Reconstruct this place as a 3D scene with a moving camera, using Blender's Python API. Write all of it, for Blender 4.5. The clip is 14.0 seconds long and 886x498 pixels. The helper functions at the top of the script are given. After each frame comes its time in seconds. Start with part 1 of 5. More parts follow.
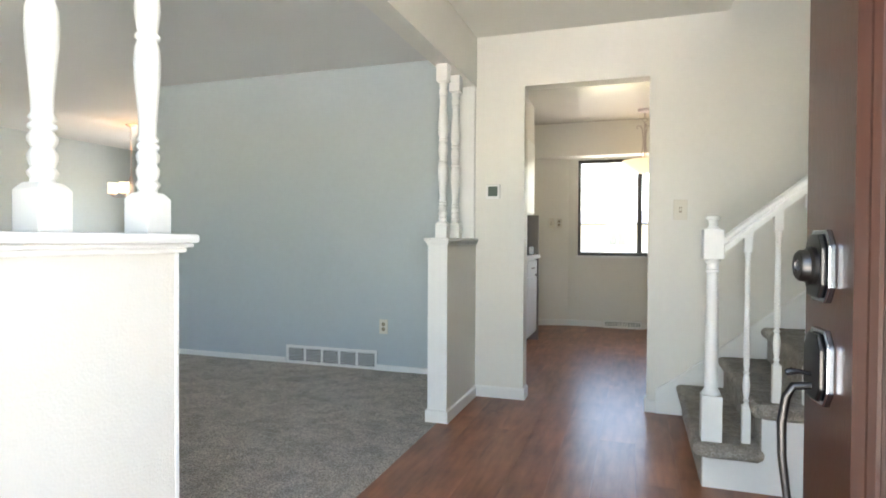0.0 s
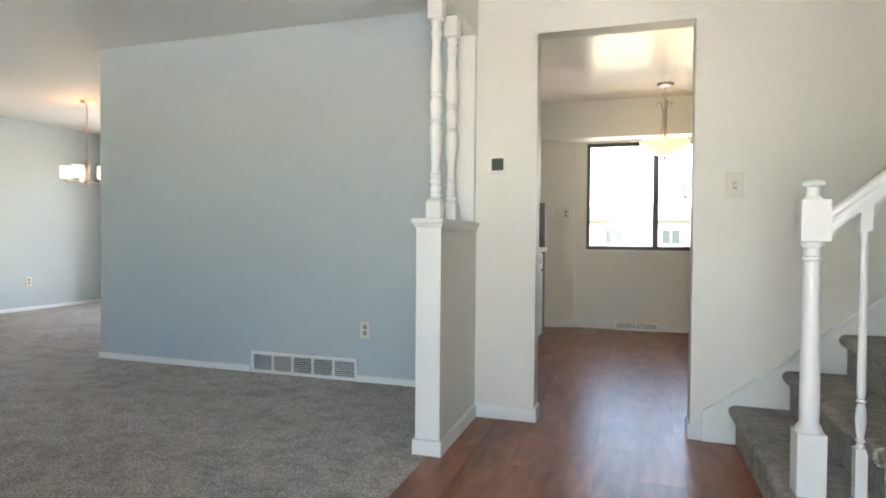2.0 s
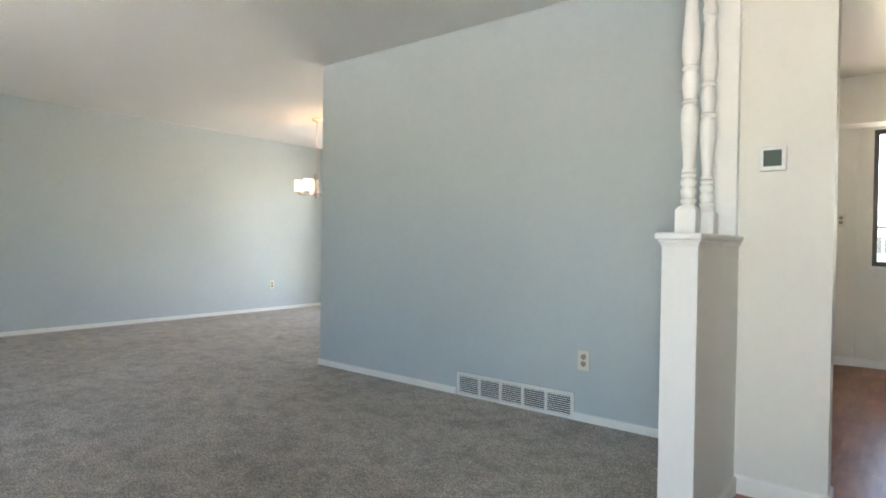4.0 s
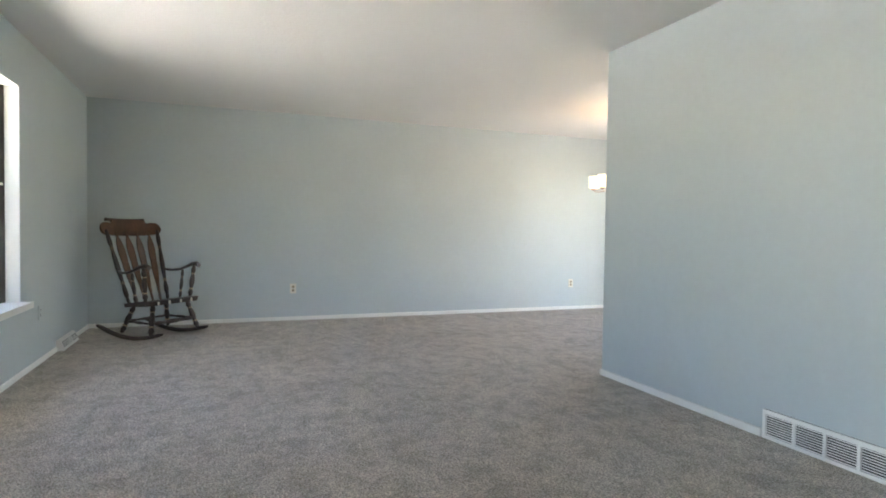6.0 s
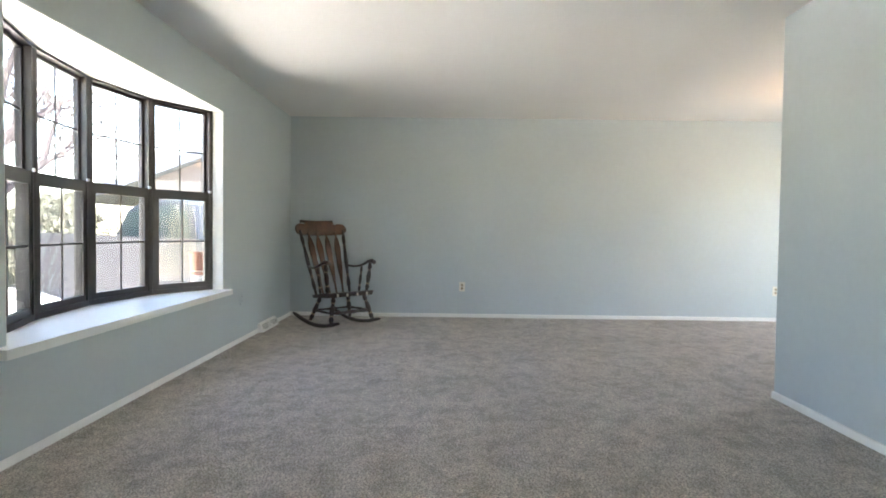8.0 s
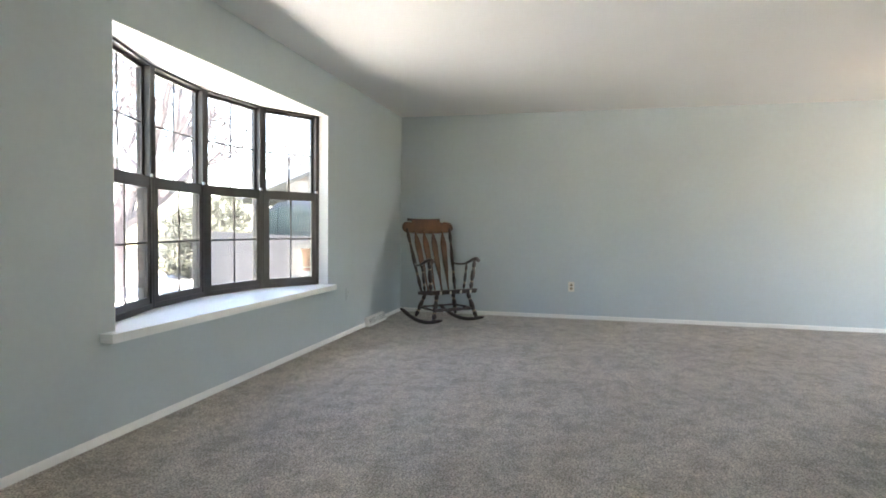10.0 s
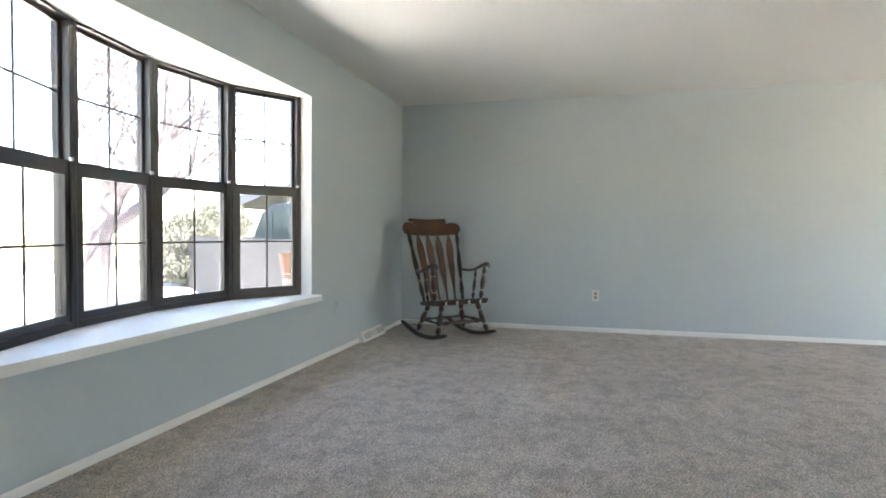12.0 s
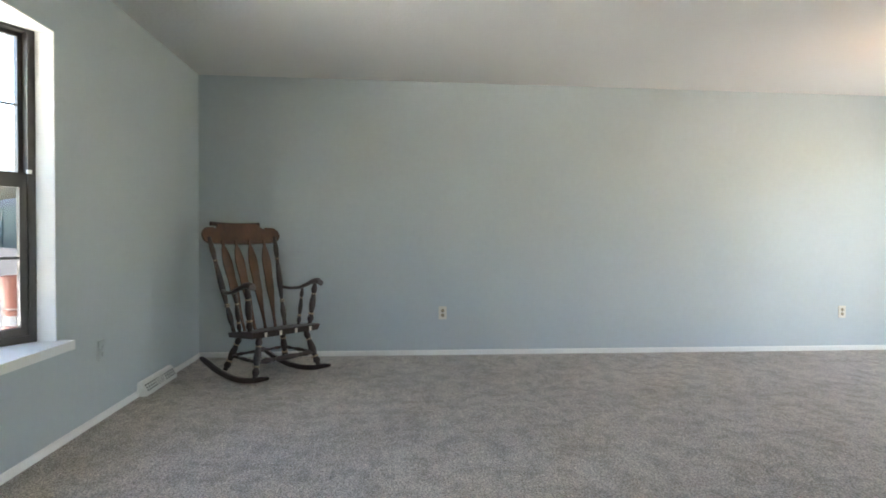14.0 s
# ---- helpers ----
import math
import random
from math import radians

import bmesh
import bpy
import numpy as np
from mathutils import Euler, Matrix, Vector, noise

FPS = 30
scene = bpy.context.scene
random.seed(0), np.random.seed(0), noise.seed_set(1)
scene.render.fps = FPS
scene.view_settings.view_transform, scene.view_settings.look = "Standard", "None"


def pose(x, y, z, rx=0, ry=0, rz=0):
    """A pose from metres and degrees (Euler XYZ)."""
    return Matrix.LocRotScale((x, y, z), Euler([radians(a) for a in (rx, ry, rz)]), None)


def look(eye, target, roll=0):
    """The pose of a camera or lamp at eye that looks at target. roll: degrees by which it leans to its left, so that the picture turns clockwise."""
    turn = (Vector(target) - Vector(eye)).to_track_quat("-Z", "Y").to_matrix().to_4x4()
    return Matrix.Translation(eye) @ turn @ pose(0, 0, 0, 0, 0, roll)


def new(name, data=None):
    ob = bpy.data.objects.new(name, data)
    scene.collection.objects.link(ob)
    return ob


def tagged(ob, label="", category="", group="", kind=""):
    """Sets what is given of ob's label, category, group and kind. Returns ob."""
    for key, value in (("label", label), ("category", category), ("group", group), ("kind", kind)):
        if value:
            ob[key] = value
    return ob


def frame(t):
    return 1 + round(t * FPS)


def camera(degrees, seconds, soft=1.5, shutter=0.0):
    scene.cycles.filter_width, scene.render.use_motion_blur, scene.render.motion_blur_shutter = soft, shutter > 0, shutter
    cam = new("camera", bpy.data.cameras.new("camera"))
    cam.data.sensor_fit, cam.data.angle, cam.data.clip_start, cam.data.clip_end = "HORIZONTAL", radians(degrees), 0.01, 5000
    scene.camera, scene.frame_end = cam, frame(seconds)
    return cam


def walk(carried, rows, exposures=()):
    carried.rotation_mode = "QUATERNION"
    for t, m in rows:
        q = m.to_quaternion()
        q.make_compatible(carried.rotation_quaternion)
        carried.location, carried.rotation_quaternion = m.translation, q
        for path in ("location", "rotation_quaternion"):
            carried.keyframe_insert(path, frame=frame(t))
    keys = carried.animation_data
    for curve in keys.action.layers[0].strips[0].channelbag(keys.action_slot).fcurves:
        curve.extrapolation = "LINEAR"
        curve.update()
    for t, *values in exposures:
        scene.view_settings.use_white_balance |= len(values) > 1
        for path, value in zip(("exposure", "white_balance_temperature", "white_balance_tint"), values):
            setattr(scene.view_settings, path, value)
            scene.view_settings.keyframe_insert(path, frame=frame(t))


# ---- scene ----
cam = camera(75.0, 14.0, soft=1.8)
PATH = [
    (0, (0.236, 0.386, 1.052), (-0.394, 2.284, 1.019), 0.3),
    (0.5, (0.204, 0.569, 1.049), (-0.425, 2.468, 1.014), 0.3),
    (1, (0.137, 0.739, 1.018), (-0.486, 2.639, 0.984), 0.4),
    (1.5, (0.077, 0.924, 0.984), (-0.544, 2.825, 0.95), 0.3),
    (2, (0.015, 1.078, 0.974), (-0.596, 2.982, 0.937), 0.5),
    (2.5, (-0.065, 1.219, 0.979), (-0.762, 3.093, 0.946), 0.5),
    (3, (-0.159, 1.344, 1.001), (-1.021, 3.149, 0.967), 0.6),
    (5.5, (-0.301, 1.77, 1.05), (-2.054, 2.731, 1.013), 1.0),
    (6, (-0.313, 1.912, 1.074), (-2.182, 2.621, 1.015), 0.8),
    (6.5, (-0.296, 2.034, 1.068), (-2.226, 2.553, 1.006), 0.8),
    (7, (-0.245, 2.211, 1.067), (-2.217, 2.536, 1.006), 0.8),
    (7.5, (-0.241, 2.366, 1.058), (-2.234, 2.517, 0.996), 0.7),
    (8, (-0.25, 2.472, 1.056), (-2.249, 2.463, 0.995), 0.7),
    (8.5, (-0.272, 2.653, 1.061), (-2.258, 2.434, 0.996), 0.7),
    (9, (-0.285, 2.81, 1.062), (-2.25, 2.44, 1.0), 0.8),
    (11.5, (-0.857, 2.76, 1.052), (-2.79, 2.256, 0.981), 0.5),
    (12, (-1.16, 2.675, 1.014), (-3.093, 2.164, 0.96), 0.3),
    (12.5, (-1.462, 2.563, 1.008), (-3.391, 2.038, 0.954), 0.2),
    (13, (-1.753, 2.461, 1.019), (-3.719, 2.095, 0.968), 0.2),
    (13.5, (-2.008, 2.331, 1.031), (-4.004, 2.215, 0.984), 0.2),
    (14, (-2.184, 2.208, 1.067), (-4.175, 2.39, 1.023), 0.4),
]
EXPOSURE = [(0, 4.48, 7100, 12.5), (3, 4.44, 7100, 12.5), (6, 4.70, 7050, 14.0), (9, 4.76, 7050, 14.2), (12.5, 4.76, 6950, 14.0), (14, 4.64, 6900, 12.8)]
walk(cam, [(t, look(eye, target, roll)) for t, eye, target, roll in PATH], EXPOSURE)

# ---- daylight ----
SUN_ELEVATION, SUN_AZIMUTH = 62.0, 41.0      # the sun stands behind the house, over +y
world = bpy.data.worlds.new("world")
scene.world = world
world.use_nodes = True
wn = world.node_tree
sky = wn.nodes.new("ShaderNodeTexSky")
sky.sky_type, sky.sun_disc = "NISHITA", False
sky.sun_elevation, sky.sun_rotation = radians(SUN_ELEVATION), radians(SUN_AZIMUTH)
wn.nodes["Background"].inputs["Strength"].default_value = 0.10
wn.links.new(sky.outputs[0], wn.nodes["Background"].inputs["Color"])


def lamp(name, kind, m, energy, colour=(1, 1, 1), **values):
    data = bpy.data.lights.new(name, kind)
    data.energy, data.color = energy, colour
    for key, value in values.items():
        if key == "size":
            data.size = value
        elif key == "size_y":
            data.shape, data.size_y = "RECTANGLE", value
        elif key == "angle":
            data.angle = value
        elif key == "radius":
            data.shadow_soft_size = value
        elif key == "spread":
            data.spread = value
    ob = new(name, data)
    ob.matrix_world = m
    return ob


SUN_FROM = Vector((math.sin(radians(SUN_AZIMUTH)) * math.cos(radians(SUN_ELEVATION)),
                   math.cos(radians(SUN_AZIMUTH)) * math.cos(radians(SUN_ELEVATION)), math.sin(radians(SUN_ELEVATION))))
lamp("sun", "SUN", look(SUN_FROM * 30, (0, 0, 0)), 5.0, (1.0, 0.96, 0.91), angle=radians(0.5))


# the sky and the bright porch, at the open front door
lamp("doorway_daylight", "AREA", look((0.05, 0.33, 1.0), (-0.05, 3.0, 0.80)), 0.46, (0.84, 0.96, 1.0), size=0.9, size_y=1.95)
# the sky at the dining room's patio door
lamp("patio_daylight", "AREA", look((-5.65, 7.64, 1.05), (-5.7, 4.0, 0.85)), 0.09, (0.86, 0.95, 1.0), size=1.7, size_y=1.9)


# ---- materials ----
def rgb(*c):
    return (*c, 1.0)


def material(name, base, rough=0.6, metal=0.0, vary=0.0, vary_scale=2.0, grain=0.0, grain_scale=60.0, bump=0.0, bump_scale=120.0,
             random=0.0, coat=0.0, detail=4.0, specular=0.5, stretch=None, island=0.0):
    """A plain surface: colour that drifts at two scales, and a fine relief."""
    m = bpy.data.materials.new(name)
    m.use_nodes = True
    n, l = m.node_tree.nodes, m.node_tree.links
    b = n["Principled BSDF"]
    b.inputs["Roughness"].default_value, b.inputs["Metallic"].default_value = rough, metal
    b.inputs["Coat Weight"].default_value, b.inputs["Specular IOR Level"].default_value = coat, specular
    co = n.new("ShaderNodeTexCoord").outputs["Object"]
    if stretch:
        mp = n.new("ShaderNodeMapping")
        mp.inputs["Scale"].default_value = stretch
        l.new(co, mp.inputs[0])
        co = mp.outputs[0]
    value = None

    def add(source, amount):
        nonlocal value
        mr = n.new("ShaderNodeMapRange")
        mr.inputs["From Min"].default_value, mr.inputs["From Max"].default_value = 0.25, 0.75
        mr.inputs["To Min"].default_value, mr.inputs["To Max"].default_value = 1 - amount, 1 + amount
        l.new(source, mr.inputs[0])
        if value is None:
            value = mr.outputs[0]
        else:
            mu = n.new("ShaderNodeMath")
            mu.operation = "MULTIPLY"
            l.new(value, mu.inputs[0]), l.new(mr.outputs[0], mu.inputs[1])
            value = mu.outputs[0]

    def tex(scale, det=4.0, rgh=0.55):
        t = n.new("ShaderNodeTexNoise")
        t.inputs["Scale"].default_value, t.inputs["Detail"].default_value, t.inputs["Roughness"].default_value = scale, det, rgh
        l.new(co, t.inputs["Vector"])
        return t.outputs["Fac"]

    if vary:
        add(tex(vary_scale), vary)
    if grain:
        add(tex(grain_scale, detail), grain)
    if random:
        add(n.new("ShaderNodeObjectInfo").outputs["Random"], random)
    if island:
        add(n.new("ShaderNodeNewGeometry").outputs["Random Per Island"], island)
    if value is not None:
        mx = n.new("ShaderNodeVectorMath")
        mx.operation = "SCALE"
        mx.inputs[0].default_value = base
        l.new(value, mx.inputs["Scale"])
        l.new(mx.outputs[0], b.inputs["Base Color"])
    else:
        b.inputs["Base Color"].default_value = rgb(*base)
    if bump:
        bp = n.new("ShaderNodeBump")
        bp.inputs["Strength"].default_value, bp.inputs["Distance"].default_value = bump, 0.01
        l.new(tex(bump_scale, 3.0), bp.inputs["Height"])
        l.new(bp.outputs[0], b.inputs["Normal"])
    return m


def glowing(name, colour, strength, base=(0.9, 0.88, 0.82)):
    m = material(name, base, 0.4)
    b = m.node_tree.nodes["Principled BSDF"]
    b.inputs["Emission Color"].default_value, b.inputs["Emission Strength"].default_value = rgb(*colour), strength
    return m


BLUE = material("blue_paint", (0.483, 0.54, 0.554), 0.6, vary=0.03, vary_scale=1.2, grain=0.02, grain_scale=25, bump=0.12, bump_scale=140)
CREAM = material("cream_paint", (0.755, 0.738, 0.675), 0.5, vary=0.02, vary_scale=1.5, grain=0.015, grain_scale=30, bump=0.12, bump_scale=140)
CEILING = material("ceiling_paint", (0.71, 0.705, 0.685), 0.7, vary=0.02, vary_scale=1.0, bump=0.35, bump_scale=38)
KITCHEN_CEILING = material("kitchen_ceiling_paint", (0.78, 0.76, 0.70), 0.27, vary=0.02, vary_scale=1.0, bump=0.15, bump_scale=30, specular=0.7)
WHITE = material("white_enamel", (0.80, 0.80, 0.77), 0.42, vary=0.02, vary_scale=6, grain=0.015, grain_scale=50, bump=0.04, bump_scale=60)
PLATE = material("almond_plastic", (0.70, 0.665, 0.57), 0.35, vary=0.02)
SOCKET = material("tan_plastic", (0.36, 0.30, 0.21), 0.4)
DARK = material("dark_slot", (0.02, 0.02, 0.02), 0.6)
BRONZE = material("bronze_frame", (0.032, 0.027, 0.025), 0.42, vary=0.15, vary_scale=8, grain=0.08, grain_scale=70, bump=0.05, bump_scale=90)
NICKEL = material("brushed_nickel", (0.52, 0.46, 0.44), 0.28, 1.0, vary=0.06, vary_scale=20)
PEWTER = material("aged_pewter", (0.05, 0.047, 0.045), 0.36, 1.0, vary=0.2, vary_scale=25, grain=0.1)
EDGE = material("dull_steel", (0.26, 0.29, 0.33), 0.22, 1.0)
TAN = material("tan_toggle", (0.42, 0.37, 0.27), 0.4)
SLOTGREY = material("grey_duct_slot", (0.20, 0.21, 0.19), 0.6)
STEEL = material("satin_edge", (0.55, 0.56, 0.58), 0.25, 1.0)
DOOR = material("stained_door", (0.030, 0.0095, 0.0045), 0.36, vary=0.12, vary_scale=3, grain=0.18, grain_scale=30, bump=0.05, bump_scale=60, coat=0.35, stretch=(6, 6, 0.5))
HONEY = material("honey_maple", (0.082, 0.032, 0.011), 0.32, vary=0.6, vary_scale=7, grain=0.25, grain_scale=45, coat=0.3, stretch=(1, 1, 0.5))
DARKWOOD = material("dark_turned_wood", (0.030, 0.0135, 0.0085), 0.36, vary=0.35, vary_scale=12, grain=0.15, grain_scale=60, coat=0.4)
GOLD = material("pale_gold_ring", (0.38, 0.28, 0.18), 0.35, 0.1)
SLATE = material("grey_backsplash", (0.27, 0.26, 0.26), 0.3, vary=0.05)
COUNTER = material("counter_laminate", (0.62, 0.62, 0.60), 0.3, grain=0.05)
ACRYLIC = material("screen_glass", (0.11, 0.14, 0.125), 0.15)
CONCRETE = material("concrete", (0.74, 0.725, 0.69), 0.85, vary=0.08, vary_scale=0.6, grain=0.08, grain_scale=30, bump=0.2, bump_scale=60)
PATIO = material("patio_concrete", (0.27, 0.26, 0.25), 0.85, vary=0.1, grain=0.1)
LAWN = material("dry_lawn", (0.28, 0.26, 0.15), 0.9, vary=0.25, vary_scale=0.8, grain=0.25, grain_scale=25)
ASPHALT = material("asphalt", (0.06, 0.06, 0.06), 0.85, vary=0.1, grain=0.15)
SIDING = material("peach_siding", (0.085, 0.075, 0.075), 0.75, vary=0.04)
PALE_SIDING = material("pale_siding", (0.66, 0.62, 0.58), 0.75, vary=0.04)
SHINGLE = material("grey_shingle", (0.05, 0.062, 0.085), 0.85, vary=0.12, grain=0.15)
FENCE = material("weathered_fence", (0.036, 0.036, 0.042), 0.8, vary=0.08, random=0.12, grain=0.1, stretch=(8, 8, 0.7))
BARK = material("bark", (0.085, 0.075, 0.08), 0.9, vary=0.2, grain=0.25, grain_scale=20, bump=0.5, bump_scale=25)
LEAF = material("leaves", (0.092, 0.10, 0.078), 0.6, island=0.5)
PINKLEAF = material("rusty_leaves", (0.06, 0.055, 0.056), 0.6, island=0.5)
CARBLUE = material("dark_blue_car_paint", (0.014, 0.022, 0.036), 0.75, specular=0.15)
CARGLASS = material("car_glass", (0.020, 0.040, 0.042), 0.7, specular=0.15)
FARGLASS = material("far_window_glass", (0.09, 0.105, 0.115), 0.3)
RUBBER = material("tyre_rubber", (0.02, 0.02, 0.02), 0.8)
ORANGE = material("orange_plastic", (0.32, 0.10, 0.06), 0.5)
SHADEGLASS = glowing("lit_frosted_glass", (1.0, 0.72, 0.42), 0.10)
BOWLGLASS = glowing("lit_alabaster_glass", (1.0, 0.80, 0.45), 0.05)

GLASS = bpy.data.materials.new("window_glass")
GLASS.use_nodes = True
_n, _l = GLASS.node_tree.nodes, GLASS.node_tree.links
_n.remove(_n["Principled BSDF"])
_mix, _tr, _gl, _fr = _n.new("ShaderNodeMixShader"), _n.new("ShaderNodeBsdfTransparent"), _n.new("ShaderNodeBsdfGlossy"), _n.new("ShaderNodeLayerWeight")
_tr.inputs[0].default_value = (0.88, 0.885, 0.88, 1)
_gl.inputs["Roughness"].default_value = 0.02
_fr.inputs["Blend"].default_value = 0.5
_pw, _ma = _n.new("ShaderNodeMath"), _n.new("ShaderNodeMath")
_pw.operation, _pw.inputs[1].default_value = "POWER", 4.0
_ma.operation, _ma.inputs[1].default_value, _ma.inputs[2].default_value = "MULTIPLY_ADD", 0.6, 0.03
_l.new(_fr.outputs["Facing"], _pw.inputs[0]), _l.new(_pw.outputs[0], _ma.inputs[0]), _l.new(_ma.outputs[0], _mix.inputs[0]), _l.new(_tr.outputs[0], _mix.inputs[1]), _l.new(_gl.outputs[0], _mix.inputs[2])
_l.new(_mix.outputs[0], _n["Material Output"].inputs[0])


SCREEN = bpy.data.materials.new("insect_mesh")
SCREEN.use_nodes = True
_n, _l = SCREEN.node_tree.nodes, SCREEN.node_tree.links
_n.remove(_n["Principled BSDF"])
_mix, _tr, _df = _n.new("ShaderNodeMixShader"), _n.new("ShaderNodeBsdfTransparent"), _n.new("ShaderNodeBsdfDiffuse")
_df.inputs[0].default_value = (0.15, 0.15, 0.165, 1)
_mix.inputs[0].default_value = 0.40
_l.new(_tr.outputs[0], _mix.inputs[1]), _l.new(_df.outputs[0], _mix.inputs[2]), _l.new(_mix.outputs[0], _n["Material Output"].inputs[0])


def carpet_material(name, base, tuft_scale=115, speckle=0.5):
    """Cut pile: clumped tufts, brushed patches that lie darker and lighter, a deep fine relief."""
    m = bpy.data.materials.new(name)
    m.use_nodes = True
    n, l = m.node_tree.nodes, m.node_tree.links
    b = n["Principled BSDF"]
    b.inputs["Roughness"].default_value, b.inputs["Specular IOR Level"].default_value = 0.95, 0.1
    b.inputs["Sheen Weight"].default_value = 0.15
    co = n.new("ShaderNodeTexCoord").outputs["Object"]

    def tex(kind, scale, detail=3.0, rough=0.6):
        t = n.new(kind)
        t.inputs["Scale"].default_value = scale
        if kind == "ShaderNodeTexNoise":
            t.inputs["Detail"].default_value, t.inputs["Roughness"].default_value = detail, rough
        l.new(co, t.inputs["Vector"])
        return t.outputs["Fac" if kind == "ShaderNodeTexNoise" else "Distance"]

    def span(source, a, b2, lo, hi):
        mr = n.new("ShaderNodeMapRange")
        for key, v in (("From Min", a), ("From Max", b2), ("To Min", lo), ("To Max", hi)):
            mr.inputs[key].default_value = v
        l.new(source, mr.inputs[0])
        return mr.outputs[0]

    def times(a, b2):
        mu = n.new("ShaderNodeMath")
        mu.operation = "MULTIPLY"
        l.new(a, mu.inputs[0]), l.new(b2, mu.inputs[1])
        return mu.outputs[0]

    warp = n.new("ShaderNodeTexNoise")
    warp.inputs["Scale"].default_value, warp.inputs["Detail"].default_value = 3.0, 3.0
    l.new(co, warp.inputs["Vector"])
    bent = n.new("ShaderNodeVectorMath")
    bent.operation = "MULTIPLY_ADD"
    bent.inputs[1].default_value = (0.16, 0.16, 0.0)
    l.new(warp.outputs["Color"], bent.inputs[0]), l.new(co, bent.inputs[2])
    tuft = tex("ShaderNodeTexNoise", tuft_scale, 2, 0.6)
    clump = tex("ShaderNodeTexNoise", 34, 3, 0.6)
    co = bent.outputs[0]
    patch = tex("ShaderNodeTexNoise", 8.0, 4, 0.62)
    broad = tex("ShaderNodeTexNoise", 1.8, 3, 0.55)
    v = times(span(tuft, 0.36, 0.64, 1 - speckle, 1 + speckle), span(clump, 0.36, 0.64, 0.84, 1.16))
    v = times(v, span(patch, 0.38, 0.56, 0.80, 1.06))
    v = times(v, span(broad, 0.38, 0.62, 0.93, 1.07))
    sc = n.new("ShaderNodeVectorMath")
    sc.operation = "SCALE"
    sc.inputs[0].default_value = base
    l.new(v, sc.inputs["Scale"])
    l.new(sc.outputs[0], b.inputs["Base Color"])
    bp = n.new("ShaderNodeBump")
    bp.inputs["Strength"].default_value, bp.inputs["Distance"].default_value = 1.0, 0.012
    l.new(tuft, bp.inputs["Height"])
    l.new(bp.outputs[0], b.inputs["Normal"])
    return m


CARPET = carpet_material("carpet_pile", (0.462, 0.416, 0.362))
STAIRCARPET = carpet_material("stair_carpet_pile", (0.39, 0.352, 0.30), 190, 0.30)


def plank_material():
    m = bpy.data.materials.new("plank_vinyl")
    m.use_nodes = True
    n, l = m.node_tree.nodes, m.node_tree.links
    b = n["Principled BSDF"]
    b.inputs["Roughness"].default_value, b.inputs["Specular IOR Level"].default_value = 0.31, 0.26
    info = n.new("ShaderNodeObjectInfo")
    co = n.new("ShaderNodeTexCoord").outputs["Object"]
    off = n.new("ShaderNodeVectorMath")
    off.operation = "MULTIPLY_ADD"
    l.new(info.outputs["Random"], off.inputs[0])
    off.inputs[1].default_value = (17, 31, 5)
    l.new(co, off.inputs[2])
    mp = n.new("ShaderNodeMapping")
    mp.inputs["Scale"].default_value = (5, 0.8, 1)
    l.new(off.outputs[0], mp.inputs[0])
    grain, cloud = n.new("ShaderNodeTexNoise"), n.new("ShaderNodeTexNoise")
    grain.inputs["Scale"].default_value, grain.inputs["Detail"].default_value = 5, 6
    cloud.inputs["Scale"].default_value, cloud.inputs["Detail"].default_value = 3.5, 3
    l.new(mp.outputs[0], grain.inputs["Vector"]), l.new(off.outputs[0], cloud.inputs["Vector"])
    ramp = n.new("ShaderNodeValToRGB")
    ramp.color_ramp.elements[0].position, ramp.color_ramp.elements[1].position = 0.3, 0.72
    ramp.color_ramp.elements[0].color, ramp.color_ramp.elements[1].color = rgb(0.14, 0.052, 0.030), rgb(0.44, 0.185, 0.095)
    mix = n.new("ShaderNodeMath")
    mix.operation = "MULTIPLY_ADD"
    mix.inputs[1].default_value = 0.5
    l.new(grain.outputs["Fac"], mix.inputs[0])
    half = n.new("ShaderNodeMath")
    half.operation = "MULTIPLY"
    half.inputs[1].default_value = 0.45
    l.new(cloud.outputs["Fac"], half.inputs[0])
    l.new(half.outputs[0], mix.inputs[2])
    tone = n.new("ShaderNodeMath")
    tone.operation = "MULTIPLY_ADD"
    tone.inputs[1].default_value = 0.045
    l.new(info.outputs["Random"], tone.inputs[0])
    l.new(mix.outputs[0], tone.inputs[2])
    l.new(tone.outputs[0], ramp.inputs[0])
    l.new(ramp.outputs[0], b.inputs["Base Color"])
    bp = n.new("ShaderNodeBump")
    bp.inputs["Strength"].default_value, bp.inputs["Distance"].default_value = 0.15, 0.002
    l.new(grain.outputs["Fac"], bp.inputs["Height"])
    l.new(bp.outputs[0], b.inputs["Normal"])
    return m


PLANK = plank_material()


# ---- mesh tools ----
def box(bm, x0, x1, y0, y1, z0, z1):
    vs = [bm.verts.new((x, y, z)) for x in (x0, x1) for y in (y0, y1) for z in (z0, z1)]
    for f in ((0, 1, 3, 2), (4, 6, 7, 5), (0, 4, 5, 1), (2, 3, 7, 6), (0, 2, 6, 4), (1, 5, 7, 3)):
        bm.faces.new([vs[i] for i in f])
    return vs


